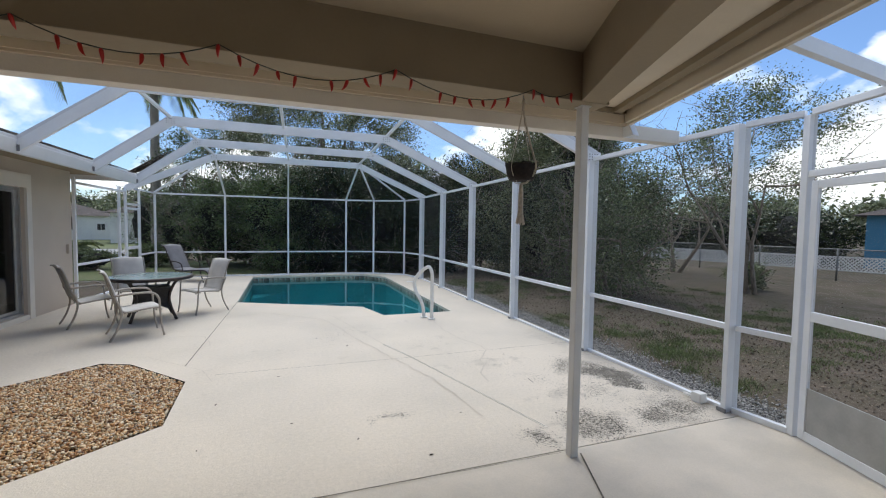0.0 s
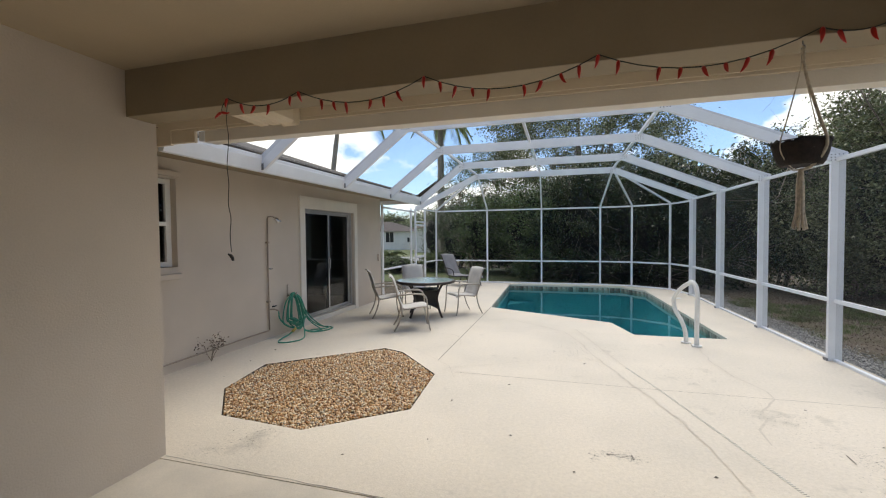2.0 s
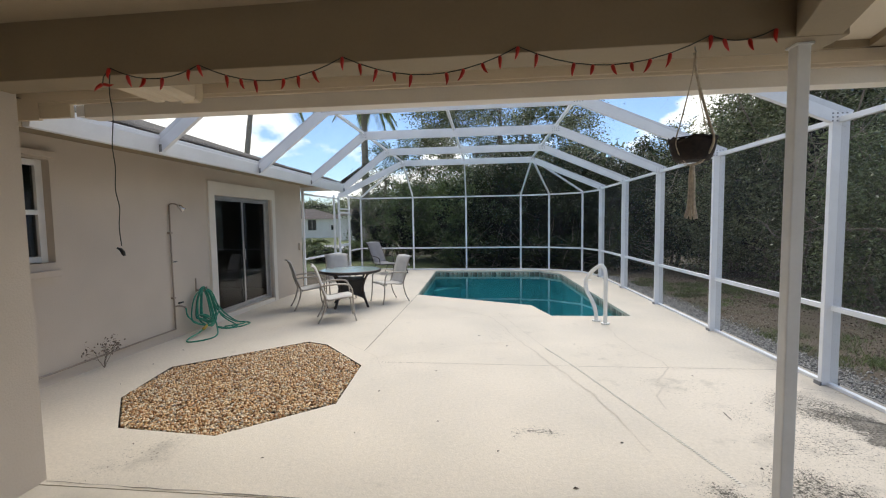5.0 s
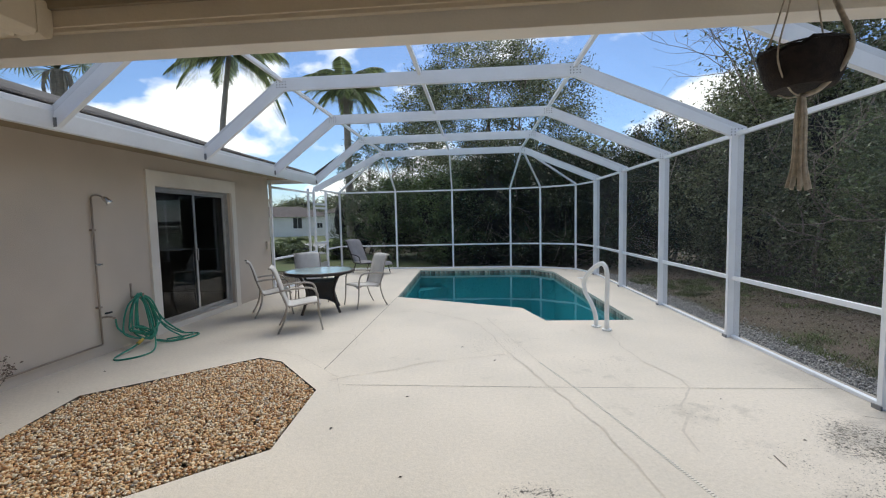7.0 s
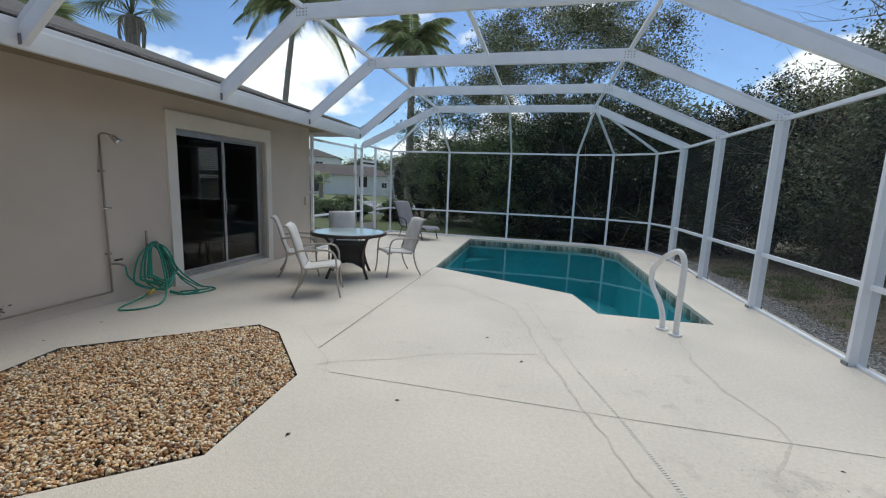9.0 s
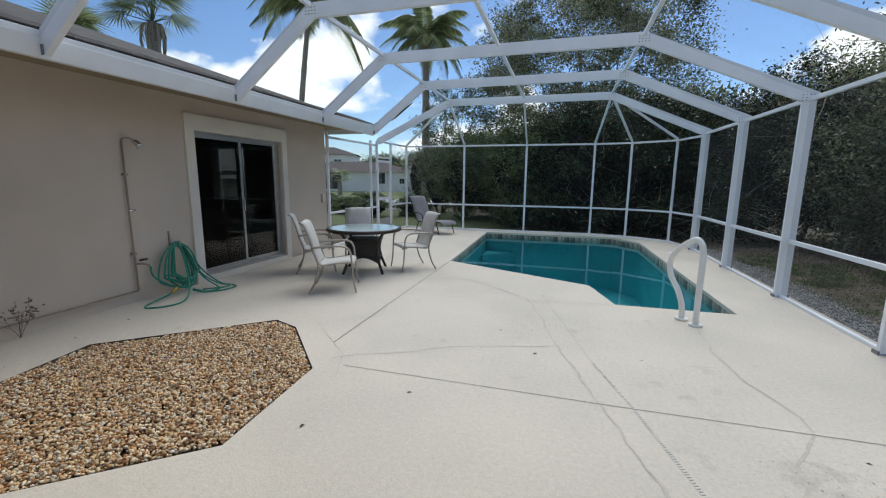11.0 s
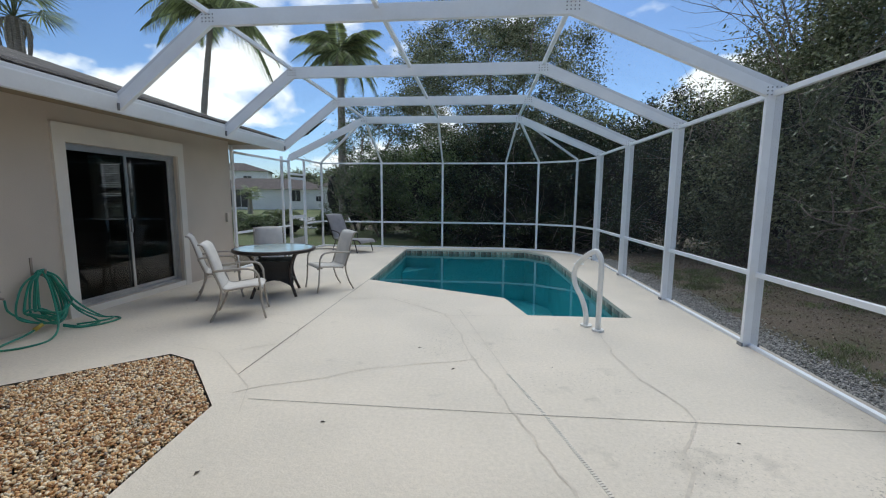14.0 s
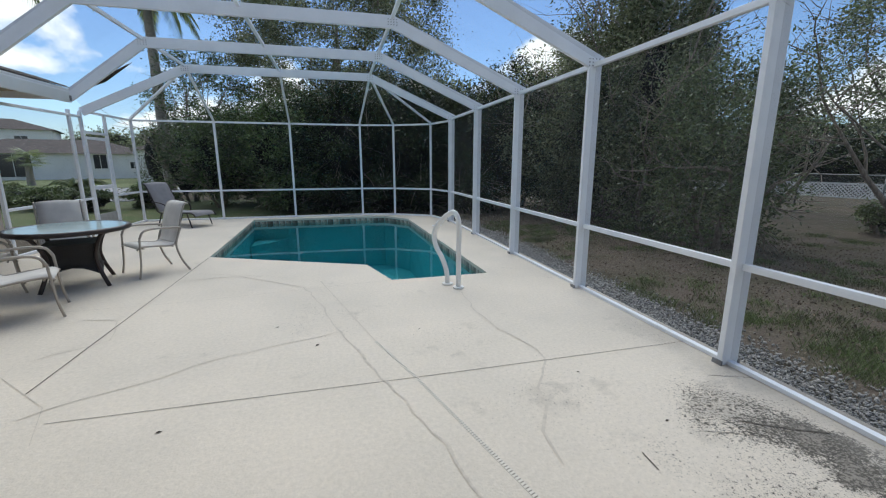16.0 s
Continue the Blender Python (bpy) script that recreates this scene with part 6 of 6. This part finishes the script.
ok = inside(grow(GRAVEL, -0.02), x, y)
z = -0.020 + 0.026 * rng.random(ok.sum()) + 0.012 * np.sin(3 * x[ok]) * np.cos(2.5 * y[ok])
stones("river_pebbles", np.stack([x[ok], y[ok], z], 1), 0.0122, PEBBLE, rng, "tan and brown river pebbles filling an octagonal planting bed")
bed = thing("loose_pebbles", (0, 0, 0), "loose tan and brown river pebbles on top of the bed", "pebbles")
kinds = []
for k in range(8):
    c = ((0.20, 0.10, 0.045), (0.36, 0.20, 0.085), (0.50, 0.33, 0.16), (0.62, 0.45, 0.26), (0.66, 0.56, 0.42), (0.42, 0.26, 0.12), (0.30, 0.27, 0.24), (0.55, 0.40, 0.22))[k]
    mat = surface("single_pebble", c, 0.65, var=0.15, scale=30, fine=120, bump=0.2, random_amount=0.2)
    base = SV * (1 + 0.10 * rng.normal(size=(len(SV), 1))) * np.array([1.0, rng.uniform(0.65, 0.95), rng.uniform(0.45, 0.7)]) * 0.0155
    me = quick_mesh("pebble", base, SF, mat)
    me.polygons.foreach_set("use_smooth", np.ones(len(SF), dtype=bool))
    kinds.append(me)
made = 0
while made < 300:
    qx, qy = rng.uniform(-2.2, -0.6), rng.uniform(3.5, 5.4)
    if inside(grow(GRAVEL, -0.04), np.array([qx]), np.array([qy]))[0]:
        ob = new("pebble", kinds[made % 8])
        ob.parent = bed
        ob.matrix_basis = pose(qx, qy, 0.008 + 0.012 * math.sin(3 * qx) * math.cos(2.5 * qy), rng.uniform(-25, 25), rng.uniform(-25, 25), rng.uniform(0, 360)) @ Matrix.Diagonal((*([rng.uniform(0.7, 1.25)] * 3), 1))
        made += 1
x = 4.24 + np.abs(rng.normal(0.0, 0.27, 40000)); y = rng.uniform(-1.0, 13.5, 40000)
ok = x < 5.1
stones("edge_gravel", np.stack([x[ok], y[ok], np.full(ok.sum(), -0.088) + 0.03 * rng.random(ok.sum()) * (x[ok] < 4.7)], 1), 0.0125, GREYROCK, rng, "grey crushed gravel strip along the pool cage")

# metal edging round the pebble bed
EDGE = surface("dark_bed_edging", (0.10, 0.085, 0.07), 0.8, bump=0.1)
edging = thing("bed_edging", (0, 0, 0), "thin dark edging round the pebble bed", "edging", kind="structure")
for p, q in zip(GRAVEL, GRAVEL[1:] + GRAVEL[:1]):
    bm = bmesh.new()
    bar(bm, (*p, -0.018), (*q, -0.018), 0.004, 0.034)
    part("edge_strip", bm, EDGE, edging)

# weed by the wall
weed = thing("weed", (WALL_X + 0.10, 4.86, 0.0), "dry weed growing at the foot of the wall", "weed")
bm, tips = bmesh.new(), []
rng = np.random.default_rng(5)
for k in range(5):
    branch(bm, (0, 0, 0), (0.15 * rng.normal(), 0.5 * rng.normal(), 1), 0.24, 0.004, 1, rng, tips)
part("stem", bm, BARK, weed)
pts = np.array([tuple(t) for t in tips])
pts = np.repeat(pts, 5, axis=0) + rng.normal(size=(len(pts) * 5, 3)) * 0.02
ob = new("leaves", leaf_mesh("weed_leaves", pts, 0.035, 0.02, LITTER, rng)); ob.parent = weed

# ---- neighbours ----
NWALL = surface("white_house_paint", (0.84, 0.84, 0.82), 0.8, var=0.04, scale=1, fine=30, bump=0.1)
NROOF = surface("brown_tile_roof", (0.105, 0.085, 0.078), 0.9, var=0.2, scale=3, fine=20, bump=0.4)
BLUE = surface("blue_house_paint", (0.06, 0.22, 0.36), 0.8, var=0.06, scale=1, fine=30, bump=0.1)
NGLASS = surface("dark_window_glass", (0.03, 0.035, 0.04), 0.1, bump=0)
ROADM = surface("pale_street", (0.34, 0.34, 0.34), 0.9, var=0.08, scale=2, fine=40, bump=0.3)
LAWN = surface("lawn", (0.11, 0.15, 0.05), 0.95, var=0.15, scale=1.5, fine=30, bump=0.6, second=(0.16, 0.16, 0.07))


def house(place, turn, w, d, h, rise, wallm, label, storeys=1, windows=()):
    b = thing("house", place, label, "house", turn=turn)
    bm = bmesh.new(); box(bm, -w / 2, w / 2, -d / 2, d / 2, 0, h); part("wall", bm, wallm, b)
    bm = bmesh.new()
    e = 0.5
    v = [bm.verts.new(p) for p in ((-w / 2 - e, -d / 2 - e, h), (w / 2 + e, -d / 2 - e, h), (w / 2 + e, d / 2 + e, h), (-w / 2 - e, d / 2 + e, h), (-w / 2 + d / 2, 0, h + rise), (w / 2 - d / 2, 0, h + rise))]
    for f in ((0, 1, 5, 4), (1, 2, 5), (2, 3, 4, 5), (3, 0, 4), (0, 3, 2, 1)):
        bm.faces.new([v[i] for i in f])
    part("roof", bm, NROOF, b)
    for x, z, ww, hh in windows:
        bm = bmesh.new()
        y = -d / 2 - 0.03
        for xa, xb, za, zb in ((x - ww / 2 - 0.08, x + ww / 2 + 0.08, z - 0.08, z), (x - ww / 2 - 0.08, x + ww / 2 + 0.08, z + hh, z + hh + 0.08), (x - ww / 2 - 0.08, x - ww / 2, z, z + hh), (x + ww / 2, x + ww / 2 + 0.08, z, z + hh), (x - 0.02, x + 0.02, z, z + hh)):
            box(bm, xa, xb, y - 0.05, y + 0.03, za, zb)
        wi = part("window", bm, WHITE, b)
        bm = bmesh.new(); box(bm, x - ww / 2, x + ww / 2, y - 0.01, y + 0.02, z, z + hh); part("pane", bm, NGLASS, wi)
    return b


house((-25.5, 53, -0.1), 18, 15, 8, 2.4, 1.4, NWALL, "white one-storey neighbour house with a brown tile roof", windows=((3.6, 1.0, 1.0, 1.3), (-2.5, 0.3, 2.4, 2.0), (6.2, 1.0, 0.6, 0.6)))
house((-40, 70, -0.1), 22, 10, 8, 5.6, 1.5, NWALL, "white two-storey house with a brown roof", windows=((2.0, 3.6, 1.2, 1.2), (-2.0, 3.6, 1.2, 1.2), (2.0, 1.0, 1.4, 1.2)))
house((-11.0, 46, -0.1), 8, 8, 6, 2.6, 1.4, NWALL, "pale neighbour house behind the garden trees", windows=((1.0, 1.0, 1.2, 1.2),))
house((32.6, 9.9, -0.1), -72, 9, 7, 2.7, 1.3, BLUE, "blue neighbour house with a low grey roof", windows=((0.0, 1.0, 1.2, 1.1),))
bm = bmesh.new(); bar(bm, (-70, 37.5, -0.09), (25, 26.2, -0.09), 5.0, 0.012); whole("road", bm, ROADM, "pale asphalt residential street", "road", "structure")
bm = bmesh.new(); prism(bm, [(-60, 15.2), (-4.2, 15.2), (6.5, 16.4), (6.5, 21), (-60, 29)], -0.098, -0.088); whole("ground_lawn", bm, LAWN, "green lawn beside the pool cage", "lawn", "structure")
bm = bmesh.new(); prism(bm, [(-75, 41.0), (30, 28.6), (30, 90), (-75, 90)], -0.098, -0.088); whole("ground_lawn_far", bm, LAWN, "green lawn across the street", "lawn", "structure")
bm = bmesh.new(); bar(bm, (-19, 24.6, -0.075), (-7, 23.0, -0.075), 1.4, 0.02); whole("pavement", bm, ROADM, "pale concrete pavement", "pavement", "structure")
bm = bmesh.new(); prism(bm, [(9.5, 1.5), (30, 3), (30, 8.2), (14, 6.0), (9.5, 3.2)], -0.098, -0.09)
SAND = surface("pale_sand", (0.42, 0.37, 0.32), 0.95, var=0.15, scale=1.5, fine=20, bump=0.5, second=(0.26, 0.21, 0.16))
whole("ground_sand", bm, SAND, "pale sandy bare patch of yard", "sand", "structure")

# white lattice fence and chain-link fence in the yard
def lattice_panel(w, h):
    f = thing("lattice_fence", (0, 0, 0), "low white garden lattice fence at the yard's end", "fence", "lattice fence panels")
    for z in (0.03, h):
        bm = bmesh.new(); bar(bm, (0, 0, z), (w, 0, z), 0.03, 0.06); part("rail", bm, WHITE, f)
    for x in (0.03, w - 0.03):
        bm = bmesh.new(); bar(bm, (x, 0, 0), (x, 0, h), 0.06, 0.035, (0, 1, 0)); part("post", bm, WHITE, f)
    for s in (-1, 1):
        k = int((w + h) / 0.16)
        for i in range(k):
            x0 = -h + i * 0.16
            a, b = max(x0, 0.0), min(x0 + h, w)
            if b - a < 0.05:
                continue
            za, zb = (a - x0, b - x0) if s > 0 else (h - (a - x0), h - (b - x0))
            bm = bmesh.new(); bar(bm, (a, 0.008 * s, za), (b, 0.008 * s, zb), 0.008, 0.05); part("slat", bm, WHITE, f)
    return f


lat = lattice_panel(2.4, 0.65)
lat.matrix_basis = pose(24.8, 10.8, -0.1, 0, 0, 100)
for k in range(1, 6):
    copy_thing(lat, pose(24.8 - 0.417 * k, 10.8 + 2.364 * k, -0.1, 0, 0, 100))
WIRE = surface("grey_galvanised_wire", (0.22, 0.23, 0.23), 0.5, 0.6, bump=0)
chain = thing("chain_link_fence", (0, 0, 0), "grey chain-link fence across the yard", "fence")
fa, fb = Vector((18.5, 17.5, -0.1)), Vector((19.6, 2.0, -0.1))
for k in range(7):
    p = fa.lerp(fb, k / 6)
    tube_part("post", [p, p + Vector((0, 0, 1.2))], 0.03, WIRE, chain, sides=8, steps=0)
tube_part("top_rail", [fa + Vector((0, 0, 1.17)), fb + Vector((0, 0, 1.17))], 0.022, WIRE, chain, sides=6, steps=0)
bm = bmesh.new()
for s in (-1, 1):
    for k in range(150):
        f = k / 150
        p = fa.lerp(fb, f)
        q = fa.lerp(fb, min(1, f + 1.15 / 15.6)) if s > 0 else fa.lerp(fb, max(0, f - 1.15 / 15.6))
        bar(bm, p + Vector((0, 0, 0.02)), q + Vector((0, 0, 1.15)), 0.006, 0.006)
ob = part("wire_mesh", bm, WIRE, chain, "diamond wire mesh"); ob["kind"] = "stuff"
